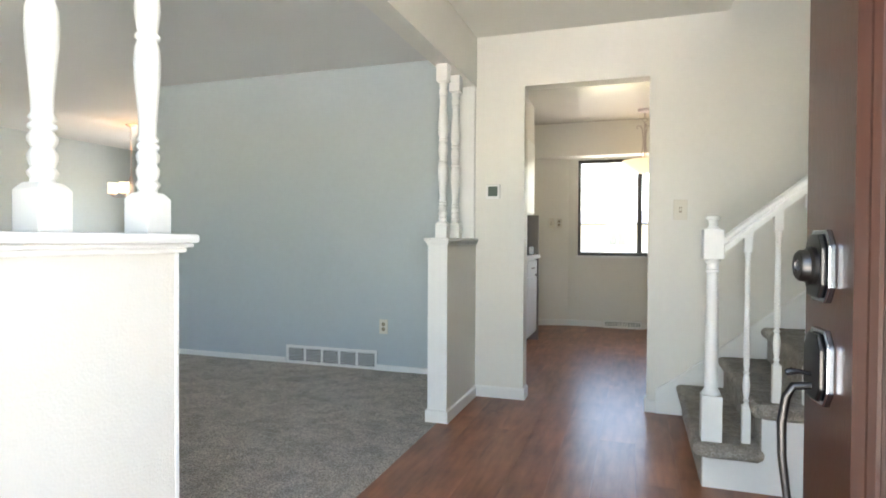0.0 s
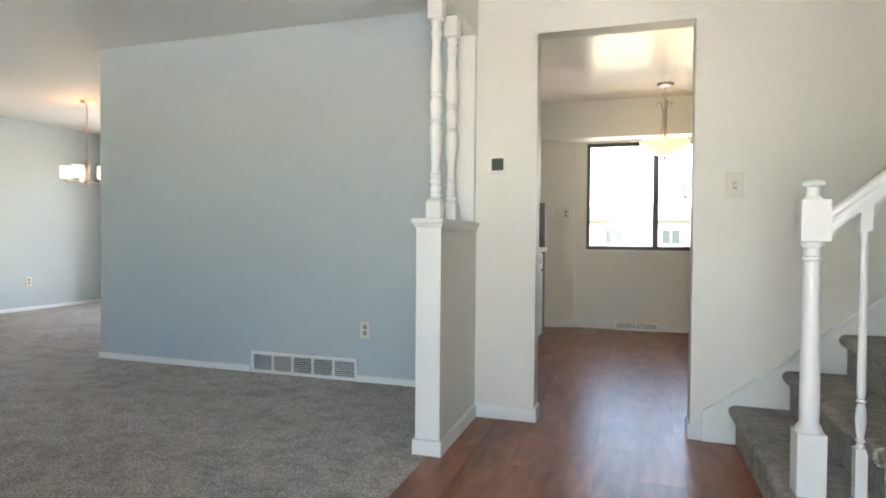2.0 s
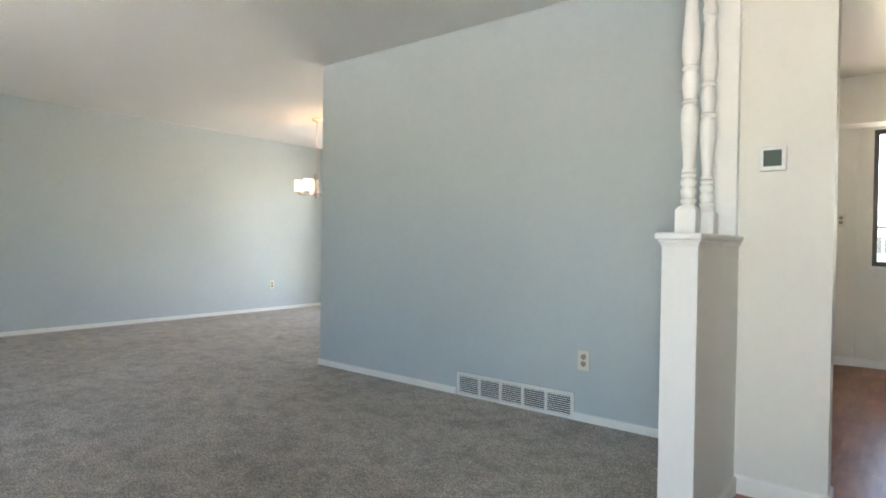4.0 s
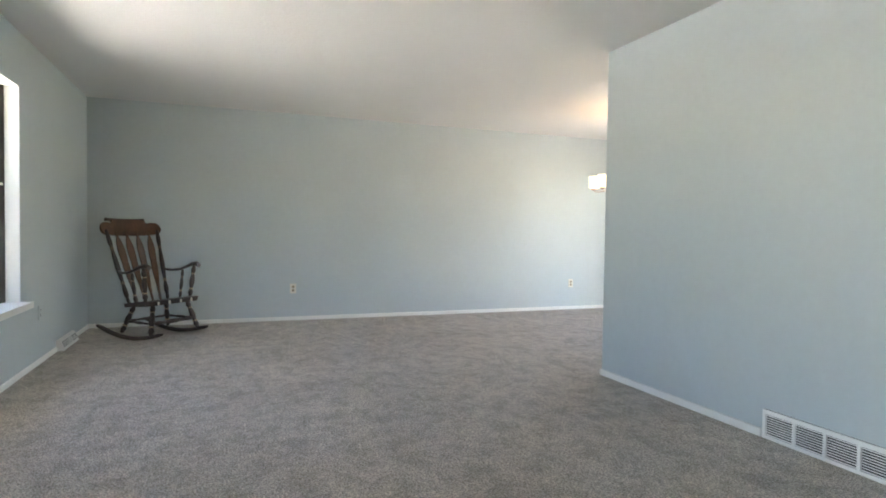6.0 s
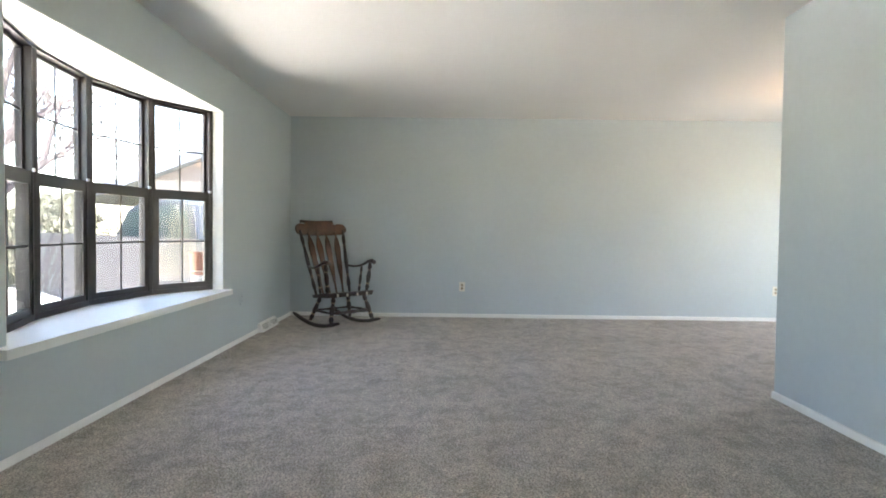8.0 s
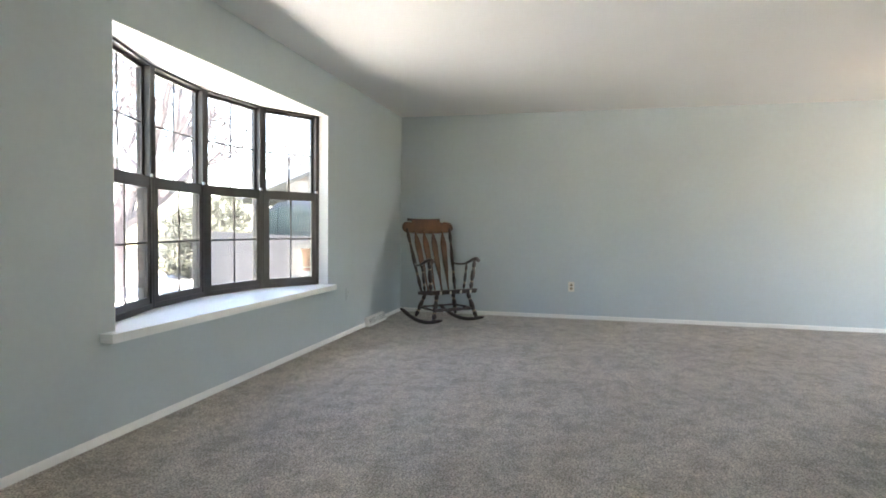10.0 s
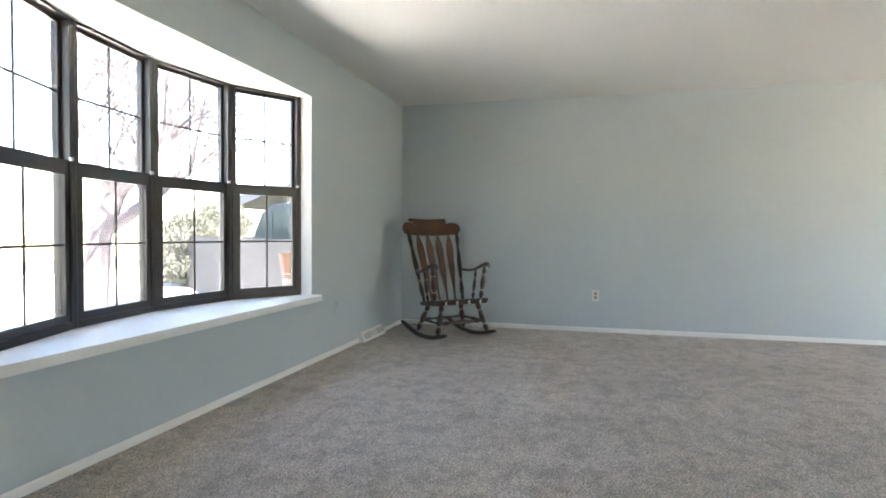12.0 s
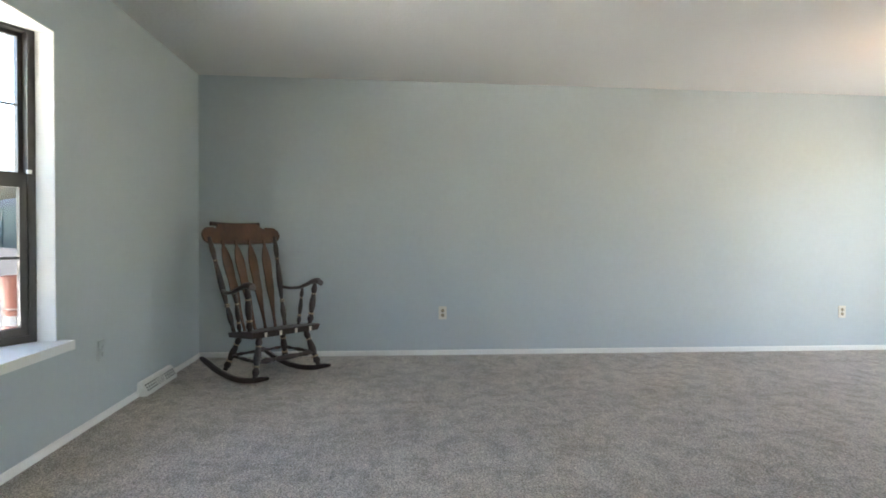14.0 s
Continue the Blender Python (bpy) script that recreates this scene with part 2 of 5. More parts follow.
def prism(bm, outline, h0, h1, axis="z"):
    """An outline of (a, b) pairs pushed from h0 to h1 along an axis."""
    def at(a, b, h):
        return {"z": (a, b, h), "y": (a, h, b), "x": (h, a, b)}[axis]
    lo = [bm.verts.new(at(a, b, h0)) for a, b in outline]
    hi = [bm.verts.new(at(a, b, h1)) for a, b in outline]
    bm.faces.new(lo), bm.faces.new(hi[::-1])
    k = len(outline)
    for i in range(k):
        bm.faces.new((lo[i], hi[i], hi[(i + 1) % k], lo[(i + 1) % k]))


def lathe(bm, profile, m=Matrix.Identity(4), sides=16):
    """A turned shape: profile of (radius, height)."""
    rings = []
    for r, z in profile:
        rings.append([bm.verts.new(m @ Vector((r * math.cos(2 * math.pi * i / sides), r * math.sin(2 * math.pi * i / sides), z))) for i in range(sides)])
    for a, b in zip(rings, rings[1:]):
        for i in range(sides):
            bm.faces.new((a[i], a[(i + 1) % sides], b[(i + 1) % sides], b[i]))
    bm.faces.new(rings[0][::-1]), bm.faces.new(rings[-1])


def between(a, b):
    """The matrix that takes the unit z segment onto a-b, unscaled; and its length."""
    a, b = Vector(a), Vector(b)
    return Matrix.Translation(a) @ (b - a).to_track_quat("Z", "Y").to_matrix().to_4x4(), (b - a).length


def tube(bm, points, radius, sides=10):
    """A round bar through points; radius a number or one a point."""
    pts = [Vector(p) for p in points]
    rad = radius if isinstance(radius, (list, tuple)) else [radius] * len(pts)
    rings = []
    side = None
    for i, p in enumerate(pts):
        d = (pts[min(i + 1, len(pts) - 1)] - pts[max(i - 1, 0)]).normalized()
        if side is None:
            side = d.orthogonal().normalized()
        side = (side - d * side.dot(d)).normalized()
        up = d.cross(side)
        rings.append([bm.verts.new(p + (side * math.cos(2 * math.pi * k / sides) + up * math.sin(2 * math.pi * k / sides)) * rad[i]) for k in range(sides)])
    for a, b in zip(rings, rings[1:]):
        for k in range(sides):
            bm.faces.new((a[k], a[(k + 1) % sides], b[(k + 1) % sides], b[k]))
    bm.faces.new(rings[0][::-1]), bm.faces.new(rings[-1])


def sweep(bm, section, a, b, side):
    """A moulding: section of (out, up) from a to b; side is the way out."""
    a, b, side = Vector(a), Vector(b), Vector(side)
    lo = [bm.verts.new(a + side * o + Vector((0, 0, u))) for o, u in section]
    hi = [bm.verts.new(b + side * o + Vector((0, 0, u))) for o, u in section]
    bm.faces.new(lo), bm.faces.new(hi[::-1])
    for i in range(len(section)):
        j = (i + 1) % len(section)
        bm.faces.new((lo[i], hi[i], hi[j], lo[j]))


def part(name, bm, mat, parent=None, label="", bevel=0.0, smooth=False, at=None):
    """Links a bmesh as one mesh object, under a thing where a parent is given."""
    bmesh.ops.recalc_face_normals(bm, faces=bm.faces)
    if bevel:
        edges = [e for e in bm.edges if len(e.link_faces) == 2 and e.calc_face_angle(0) > 0.5]
        bmesh.ops.bevel(bm, geom=edges, offset=bevel, segments=2, profile=0.6, affect="EDGES")
    if at is not None:
        bm.transform(Matrix.Translation(-Vector(at)))
    me = bpy.data.meshes.new(name)
    bm.to_mesh(me)
    bm.free()
    me.materials.append(mat)
    if smooth:
        for p in me.polygons:
            p.use_smooth = True
        me.set_sharp_from_angle(angle=radians(40))
    ob = new(name, me)
    if at is not None:
        ob.location = at
    if parent is not None:
        ob.parent = parent
    if label:
        tagged(ob, label)
    return ob


def thing(name, at=(0, 0, 0), label="", category="", group="", kind="", rz=0.0):
    ob = new(name)
    ob.empty_display_size = 0.1
    ob.matrix_basis = pose(*at, 0, 0, rz)
    return tagged(ob, label, category, group, kind)


def structure(name, boxes, mat, label, bevel=0.0):
    bm = bmesh.new()
    for b in boxes:
        box(bm, *b)
    return tagged(part(name, bm, mat, bevel=bevel), label, kind="structure")


# ---- the plan, in metres ----
H, HF = 2.44, 2.40            # living and kitchen ceiling; foyer ceiling
FAR, NEAR, BACK = -7.345, 0.56, 7.63
FOYER_WALL, ACCENT = 4.14, 4.617
POST0, POST1 = -0.89, -0.777  # the half wall's two faces
T = 0.12

structure("wall_west", [(FAR - 0.15, FAR, 0.36, BACK + 0.15, -0.02, H)], BLUE, "pale blue-grey painted living room wall")
structure("wall_front", [(FAR, -5.205, 0.42, NEAR, -0.02, H), (-2.745, POST0, 0.42, NEAR, -0.02, H),
                         (-5.205, -2.745, 0.42, NEAR, -0.02, 0.49), (-5.205, -2.745, 0.42, NEAR, 2.06, H)],
          BLUE, "pale blue-grey painted front wall round the bow window")
structure("wall_entry", [(POST0, -0.44, 0.36, NEAR, -0.02, 2.7), (0.545, 1.7, 0.36, NEAR, -0.02, 2.7), (-0.44, 0.545, 0.36, NEAR, 2.06, 2.7)],
          CREAM, "cream painted wall round the front door")
structure("wall_accent", [(-3.98, POST0, ACCENT, ACCENT + T, -0.02, H), (-3.98, -3.98 + T, ACCENT + T, BACK, -0.02, H)],
          BLUE, "pale blue-grey painted partition between living room and kitchen")
structure("wall_return", [(POST0, POST0 + 0.004, FOYER_WALL, ACCENT, -0.02, H)], BLUE, "pale blue-grey painted return beside the half wall")
structure("wall_kitchen_door", [(POST0 + 0.004, -0.452, FOYER_WALL, FOYER_WALL + T, -0.02, H), (-0.452, 0.315, FOYER_WALL, FOYER_WALL + T, 2.055, H),
                                (0.315, 5.2, FOYER_WALL, FOYER_WALL + T, -0.02, H), (-0.452, 5.2, FOYER_WALL, FOYER_WALL + T, H, 5.0)],
          CREAM, "cream painted wall with a cased opening to the kitchen")
structure("wall_kitchen_side", [(POST0 + 0.004, POST0 + 0.12, FOYER_WALL + T, ACCENT + T, -0.02, H)], CREAM, "cream painted kitchen wall end")
structure("wall_north", [(FAR, -6.55, BACK, BACK + 0.15, -0.02, H), (-4.75, -3.865, BACK, BACK + 0.15, -0.02, H), (-6.55, -4.75, BACK, BACK + 0.15, 2.05, H)],
          BLUE, "pale blue-grey painted dining room wall")
structure("wall_kitchen_window", [(-3.865, -0.43, BACK, BACK + 0.15, -0.02, H), (1.0, 3.2, BACK, BACK + 0.15, -0.02, H),
                                  (-0.43, 1.0, BACK, BACK + 0.15, -0.02, 0.865), (-0.43, 1.0, BACK, BACK + 0.15, 2.03, H)],
          CREAM, "cream painted kitchen wall with a sliding window")
structure("wall_kitchen_east", [(3.2, 3.32, FOYER_WALL + T, BACK + 0.15, -0.02, H)], CREAM, "cream painted kitchen wall")
structure("wall_stair", [(1.02, 5.2, 3.03, 3.15, 0.0, 5.0)], CREAM, "cream painted wall beside the carpeted stair")
structure("wall_foyer_east", [(1.58, 1.7, NEAR, 3.03, -0.02, HF + 0.3)], CREAM, "cream painted foyer wall")
structure("wall_stair_top", [(5.2, 5.32, 3.03, 4.26, -0.02, 5.0), (0.63, 0.75, 3.03, 4.14, HF + 0.08, 5.0), (0.75, 1.02, 3.03, 3.15, HF + 0.08, 5.0)], CREAM, "cream painted walls of the stairwell")
structure("ceiling", [(FAR, POST0, NEAR, ACCENT, H, H + 0.1), (FAR, -3.98, ACCENT, BACK, H, H + 0.1)], CEILING, "off-white textured living room ceiling")
structure("ceiling_foyer", [(POST1, 0.75, NEAR, FOYER_WALL, HF, HF + 0.08), (0.75, 1.58, NEAR, 3.03, HF, HF + 0.08)], CREAM, "cream painted foyer ceiling")
structure("ceiling_kitchen", [(-3.865, -0.77, ACCENT + T, BACK, H, H + 0.1), (-0.77, 3.2, FOYER_WALL + T, BACK, H, H + 0.1)], KITCHEN_CEILING, "off-white glossy kitchen ceiling")
structure("ceiling_stairwell", [(0.63, 5.32, 3.03, 4.26, 5.0, 5.1)], CREAM, "cream painted stairwell ceiling")
structure("beam", [(POST0, POST1, NEAR, FOYER_WALL, 2.07, H + 0.1)], CREAM, "cream painted header beam over the half walls")
structure("subfloor", [(FAR - 0.15, 5.32, 0.36, BACK + 0.15, -0.12, -0.02)], CONCRETE, "hidden floor slab under carpet and planks")

# kitchen soffit over the window and the slanted wall beside it
structure("soffit", [(-3.865, 3.2, 7.38, BACK, 2.05, H)], CREAM, "cream painted soffit over the kitchen window")
bm = bmesh.new()
prism(bm, [(-0.54, BACK), (-1.35, 7.38), (-1.35, BACK)], 0, 2.05)
tagged(part("wall_slant", bm, CREAM), "cream painted slanted wall beside the kitchen window", kind="structure")
structure("soffit_side", [(-1.6, -0.775, ACCENT + T, 6.45, 2.05, H)], CREAM, "cream painted soffit over the kitchen cabinets")

# carpet, in one sheet with a soft rounded edge against the planks
bm = bmesh.new()
box(bm, FAR, -0.83, NEAR, ACCENT, -0.02, 0.0)
box(bm, FAR, -3.98, ACCENT, BACK, -0.02, 0.0)
tagged(part("carpet", bm, CARPET), "grey-taupe cut-pile wall-to-wall carpet with brushed marks", kind="structure")


# ---- skirting boards ----
def skirting(a, b, side, height=0.06, name="baseboard"):
    bm = bmesh.new()
    s = [(0.0, 0.0), (0.012, 0.0), (0.012, height - 0.012), (0.009, height - 0.004), (0.004, height), (0.0, height)]
    sweep(bm, s, a, b, side)
    return tagged(part(name, bm, WHITE), "white painted baseboard", kind="structure")


skirting((FAR, NEAR, 0), (FAR, BACK, 0), (1, 0, 0), 0.045)
skirting((FAR + 0.012, NEAR, 0), (POST0, NEAR, 0), (0, 1, 0), 0.04)
skirting((-3.98, ACCENT, 0), (-2.575, ACCENT, 0), (0, -1, 0), 0.045)
skirting((-1.725, ACCENT, 0), (POST0 - 0.01, ACCENT, 0), (0, -1, 0), 0.045)
skirting((-3.98, ACCENT - 0.012, 0), (-3.98, BACK, 0), (-1, 0, 0), 0.045)
skirting((FAR + 0.012, BACK, 0), (-6.6, BACK, 0), (0, -1, 0), 0.045)
skirting((-4.69, BACK, 0), (-3.997, BACK, 0), (0, -1, 0), 0.045)
skirting((POST0, 3.50, 0), (POST0, ACCENT - 0.012, 0), (-1, 0, 0), 0.06)
skirting((POST1, 3.50, 0), (POST1, FOYER_WALL - 0.012, 0), (1, 0, 0), 0.07)
skirting((POST1, FOYER_WALL, 0), (-0.44, FOYER_WALL, 0), (0, -1, 0), 0.075)
skirting((-0.452, FOYER_WALL, 0), (-0.452, FOYER_WALL + T, 0), (1, 0, 0), 0.075)
skirting((0.315, FOYER_WALL, 0), (0.315, FOYER_WALL + T, 0), (-1, 0, 0), 0.075)
skirting((0.303, FOYER_WALL, 0), (0.362, FOYER_WALL, 0), (0, -1, 0), 0.075)
skirting((-0.54, BACK, 0), (-0.13, BACK, 0), (0, -1, 0), 0.075)
skirting((0.34, BACK, 0), (3.2, BACK, 0), (0, -1, 0), 0.075)
skirting((-1.35, 7.38, 0), (-0.54, BACK, 0), (0.295, -0.955, 0), 0.075)
skirting((POST0, NEAR, 0), (POST0, 1.40, 0), (-1, 0, 0), 0.06)


# ---- half walls with turned spindles ----
SPINDLE = [(0.017, 0.0), (0.022, 0.010), (0.022, 0.014), (0.017, 0.022), (0.021, 0.036), (0.0215, 0.046), (0.016, 0.058), (0.021, 0.068), (0.0215, 0.078), (0.0155, 0.089),
           (0.0205, 0.094), (0.0205, 0.100), (0.015, 0.106), (0.0195, 0.110), (0.0195, 0.116), (0.0155, 0.122), (0.0165, 0.15), (0.0195, 0.20), (0.0235, 0.25), (0.0245, 0.285),
           (0.023, 0.315), (0.018, 0.332), (0.0225, 0.338), (0.0225, 0.345), (0.018, 0.351), (0.0205, 0.37), (0.0235, 0.40), (0.0215, 0.43), (0.0175, 0.446), (0.0225, 0.452), (0.0225, 0.459),
           (0.018, 0.465), (0.023, 0.49), (0.0245, 0.52), (0.0235, 0.56), (0.0195, 0.62), (0.0165, 0.67), (0.0165, 0.69), (0.020, 0.695), (0.020, 0.702), (0.017, 0.708),
           (0.0215, 0.72), (0.0215, 0.735), (0.017, 0.75), (0.021, 0.765), (0.019, 0.78)]


def spindle(name, x, y, z0, z1, label, parent=None):
    """A turned post with square blocks at both ends."""
    t = thing(name, (x, y, z0), label, "spindle", "turned spindles on the half walls")
    bm = bmesh.new()
    w, lo, hi = 0.0345, 0.094, 0.10
    rows = []
    for k, z in ((1, 0), (1, lo - 0.014), (0.68, lo)):
        rows.append([bm.verts.new((sx * w * k, sy * w * k, z)) for sx, sy in ((-1, -1), (1, -1), (1, 1), (-1, 1))])
    for r0, r1 in zip(rows, rows[1:]):
        for i in range(4):
            bm.faces.new((r0[i], r0[(i + 1) % 4], r1[(i + 1) % 4], r1[i]))
    bm.faces.new(rows[0][::-1]), bm.faces.new(rows[-1])
    part("base_block", bm, WHITE, t, bevel=0.003)
    bm = bmesh.new()
    box(bm, -w, w, -w, w, z1 - z0 - hi, z1 - z0)
    part("top_block", bm, WHITE, t, bevel=0.004)
    k = (z1 - z0 - lo - hi) / 0.78
    bm = bmesh.new()
    lathe(bm, [(0.0225, lo - 0.002)] + [(r * 1.2, lo + 0.006 + h * k * 0.985) for r, h in SPINDLE] + [(0.03, z1 - z0 - hi + 0.001)], sides=20)
    part("turned_shaft", bm, WHITE, t, smooth=True)
    return t


def half_wall(y0, y1, end, label, over):
    """A low cream wall with a white end post and cap; end is the free end (y0 or y1)."""
    t = thing("half_wall", ((POST0 + POST1) / 2, end, 0), label, "half wall", "half walls of the foyer")
    out = -1 if end == y0 else 1
    mid, ya = (POST0 + POST1) / 2, end
    w = (POST1 - POST0) / 2
    bm = bmesh.new()
    lo, hi = sorted((ya - out * 0.012, y1 if end == y0 else y0))
    box(bm, -w, w, lo - ya, hi - ya, 0, 1.02)
    part("wall_panel", bm, CREAM, t)
    bm = bmesh.new()
    lo, hi = sorted((0, -out * 0.012))
    box(bm, -w - 0.002, w + 0.002, lo, hi, 0, 1.02)
    part("end_board", bm, WHITE, t, "white painted end board", bevel=0.002)
    bm = bmesh.new()
    lo, hi = sorted((out * 0.012, -out * 0.09))
    box(bm, -w - 0.013, w + 0.013, lo, hi, 0, 0.07)
    part("plinth", bm, WHITE, t, "white painted plinth", bevel=0.004)
    bm = bmesh.new()
    lo, hi = sorted((out * 0.03, (y1 if end == y0 else y0) - ya))
    box(bm, -w - over, w + over, lo, hi, 1.040, 1.062)
    part("cap", bm, WHITE, t, "white painted cap board", bevel=0.009)
    for e, za, zb in ((over * 0.35, 1.018, 1.030), (over * 0.65, 1.030, 1.040)):
        bm = bmesh.new()
        lo, hi = sorted((out * e, (y1 if end == y0 else y0) - ya))
        box(bm, -w - e, w + e, lo, hi, za, zb)
        part("cap_moulding", bm, WHITE, t, "white painted moulding", bevel=0.005)
    return t


half_wall(3.51, FOYER_WALL, 3.51, "cream half wall with white end post and cap at the kitchen end of the foyer", 0.02)
half_wall(NEAR, 1.473, 1.473, "sunlit white half wall with moulded cap beside the front door", 0.038)
for y in (3.60, 3.845):
    spindle("spindle", (POST0 + POST1) / 2, y, 1.062, 2.07, "white painted turned spindle between cap and header beam")
for y in (1.19, 1.44):
    spindle("spindle", (POST0 + POST1) / 2, y, 1.062, 2.07, "white painted turned spindle beside the front door")
bm = bmesh.new()
box(bm, POST0 + 0.005, POST1 - 0.005, 4.10, FOYER_WALL, 1.062, 2.07)
tagged(part("pilaster", bm, WHITE, bevel=0.003), "white painted half post against the wall", "post", kind="structure")


# ---- bow window ----
BOW = [(-5.203, 0.462), (-4.73, 0.175), (-4.09, 0.085), (-3.45, 0.175), (-2.75, 0.43)]
SILL, HEAD = 0.533, 2.06
bow = thing("window_1", (-3.975, 0.3, 0), "four-unit bow window with bronze frames and white reveals", "window", kind="structure")


def under(ob, parent):
    """Parents an object that was built in world places."""
    ob.parent = parent
    ob.matrix_parent_inverse = parent.matrix_basis.inverted()
    return ob


bm = bmesh.new()
prism(bm, [(-5.205, NEAR)] + [(x, y - 0.07) for x, y in BOW] + [(-2.745, NEAR)], SILL - 0.05, SILL)
box(bm, -5.235, -2.655, NEAR, 0.632, SILL - 0.045, SILL)
box(bm, -5.235, -5.205, NEAR - 0.001, 0.56, SILL - 0.045, SILL)
under(part("window_sill", bm, WHITE, label="deep white painted window sill"), bow)
bm = bmesh.new()
prism(bm, [(-5.205, NEAR - 0.001)] + [(x, y - 0.07) for x, y in BOW] + [(-2.745, NEAR - 0.001)], HEAD - 0.006, HEAD + 0.05)
under(part("head_board", bm, WHITE, label="white painted head board"), bow)
bm = bmesh.new()
box(bm, -5.215, -5.199, 0.47, NEAR - 0.002, SILL, HEAD - 0.006)
box(bm, -2.751, -2.735, 0.35, NEAR - 0.002, SILL, HEAD - 0.006)
under(part("side_reveal", bm, WHITE, label="white painted side reveals"), bow)


def unit(a, b):
    """One double-hung unit between two points of the bow, upper sash set outwards."""
    a, b = Vector((*a, 0)), Vector((*b, 0))
    width = (b - a).length
    ang = math.degrees(math.atan2(b.y - a.y, b.x - a.x))
    u = thing("window_unit", (a.x, a.y, 0), "bronze double-hung window unit")
    u.matrix_basis = pose(a.x, a.y, 0, 0, 0, ang)
    under(u, bow)
    z0, z1, zm = SILL, HEAD - 0.006, 1.345
    j = 0.035

    def ring(name, x0, x1, za, zb, ya, yb, side, low, top, label):
        bm = bmesh.new()
        box(bm, x0, x0 + side, ya, yb, za, zb)
        box(bm, x1 - side, x1, ya, yb, za, zb)
        box(bm, x0 + side, x1 - side, ya, yb, za, za + low)
        box(bm, x0 + side, x1 - side, ya, yb, zb - top, zb)
        return part(name, bm, BRONZE, u, label)

    ring("frame", 0, width, z0, z1, -0.07, 0.012, j, 0.035, 0.014, "dark bronze outer frame")
    ring("lower_sash", j, width - j, z0 + 0.035, zm + 0.015, -0.025, 0.004, 0.034, 0.04, 0.072, "dark bronze lower sash")
    ring("upper_sash", j, width - j, zm - 0.03, z1 - 0.014, -0.06, -0.03, 0.022, 0.045, 0.022, "dark bronze upper sash")
    for zlo, zhi, yy, e in ((z0 + 0.075, zm - 0.057, -0.012, 0.034), (zm + 0.015, z1 - 0.036, -0.046, 0.022)):
        bm = bmesh.new()
        box(bm, j + e, width - j - e, yy - 0.003, yy + 0.003, zlo, zhi)
        g = part("pane", bm, GLASS, u, "clear window glass")
        g.visible_shadow = False
        bm = bmesh.new()
        box(bm, width / 2 - 0.006, width / 2 + 0.006, yy + 0.004, yy + 0.010, zlo, zhi)
        zc = (zlo + zhi) / 2
        box(bm, j + e, width / 2 - 0.006, yy + 0.004, yy + 0.010, zc - 0.006, zc + 0.006)
        box(bm, width / 2 + 0.006, width - j - e, yy + 0.004, yy + 0.010, zc - 0.006, zc + 0.006)
        part("muntin", bm, BRONZE, u, "thin dark muntin bars")
    bm = bmesh.new()
    corners = ((j + 0.01, -0.066, z0 + 0.05), (width - j - 0.01, -0.066, z0 + 0.05), (width - j - 0.01, -0.066, zm), (j + 0.01, -0.066, zm))
    bm.faces.new([bm.verts.new(c) for c in corners])
    part("insect_screen", bm, SCREEN, u, "fine grey insect screen").visible_shadow = False
    bm = bmesh.new()
    box(bm, j - 0.012, j + 0.008, 0.012, 0.024, zm + 0.012, zm + 0.03)
    part("sash_latch", bm, WHITE, u, "small white tilt latch")
    return u


for a, b in zip(BOW, BOW[1:]):
    unit(a, b)
for x, y in BOW[1:-1]:
    bm = bmesh.new()
    lathe(bm, [(0.03, SILL), (0.03, HEAD - 0.006)], pose(x, y - 0.012, 0), 10)
    under(part("mullion", bm, BRONZE, label="dark bronze mullion post"), bow)

# ---- kitchen window ----
kwin = thing("window_2", (0.285, BACK, 0), "dark framed sliding kitchen window with a mullion", "window", kind="structure")
bm = bmesh.new()
for b in ((-0.43, 1.0, 7.66, 7.72, 0.865, 0.905), (-0.43, 1.0, 7.66, 7.72, 1.99, 2.03), (-0.43, -0.395, 7.66, 7.72, 0.905, 1.99),
          (0.965, 1.0, 7.66, 7.72, 0.905, 1.99), (0.26, 0.315, 7.655, 7.715, 0.905, 1.99)):
    box(bm, *b)
under(part("window_frame", bm, BRONZE, label="dark bronze sliding frame"), kwin)
for x0, x1 in ((-0.395, 0.26), (0.315, 0.965)):
    bm = bmesh.new()
    box(bm, x0, x1, 7.685, 7.69, 0.905, 1.99)
    under(part("pane", bm, GLASS, label="clear window glass"), kwin).visible_shadow = False
bm = bmesh.new()
box(bm, -0.45, 1.02, 7.61, 7.66, 0.84, 0.866)
under(part("window_sill", bm, WHITE, label="white painted sill"), kwin)
# dining room patio door opening
pdoor = thing("window_3", (-5.65, BACK, 0), "white framed sliding patio door of the dining room", "window", kind="structure")
bm = bmesh.new()
for b in ((-6.55, -4.75, 7.68, 7.74, 0, 0.04), (-6.55, -4.75, 7.68, 7.74, 2.0, 2.05), (-6.55, -6.5, 7.68, 7.74, 0.04, 2.0), (-4.8, -4.75, 7.68, 7.74, 0.04, 2.0), (-5.685, -5.615, 7.67, 7.73, 0.04, 2.0)):
    box(bm, *b)
under(part("window_frame", bm, WHITE, label="white frame"), pdoor)
for x0, x1 in ((-6.5, -5.685), (-5.615, -4.8)):
    bm = bmesh.new()
    box(bm, x0, x1, 7.70, 7.705, 0.04, 2.0)
    under(part("pane", bm, GLASS, label="clear glass"), pdoor).visible_shadow = False
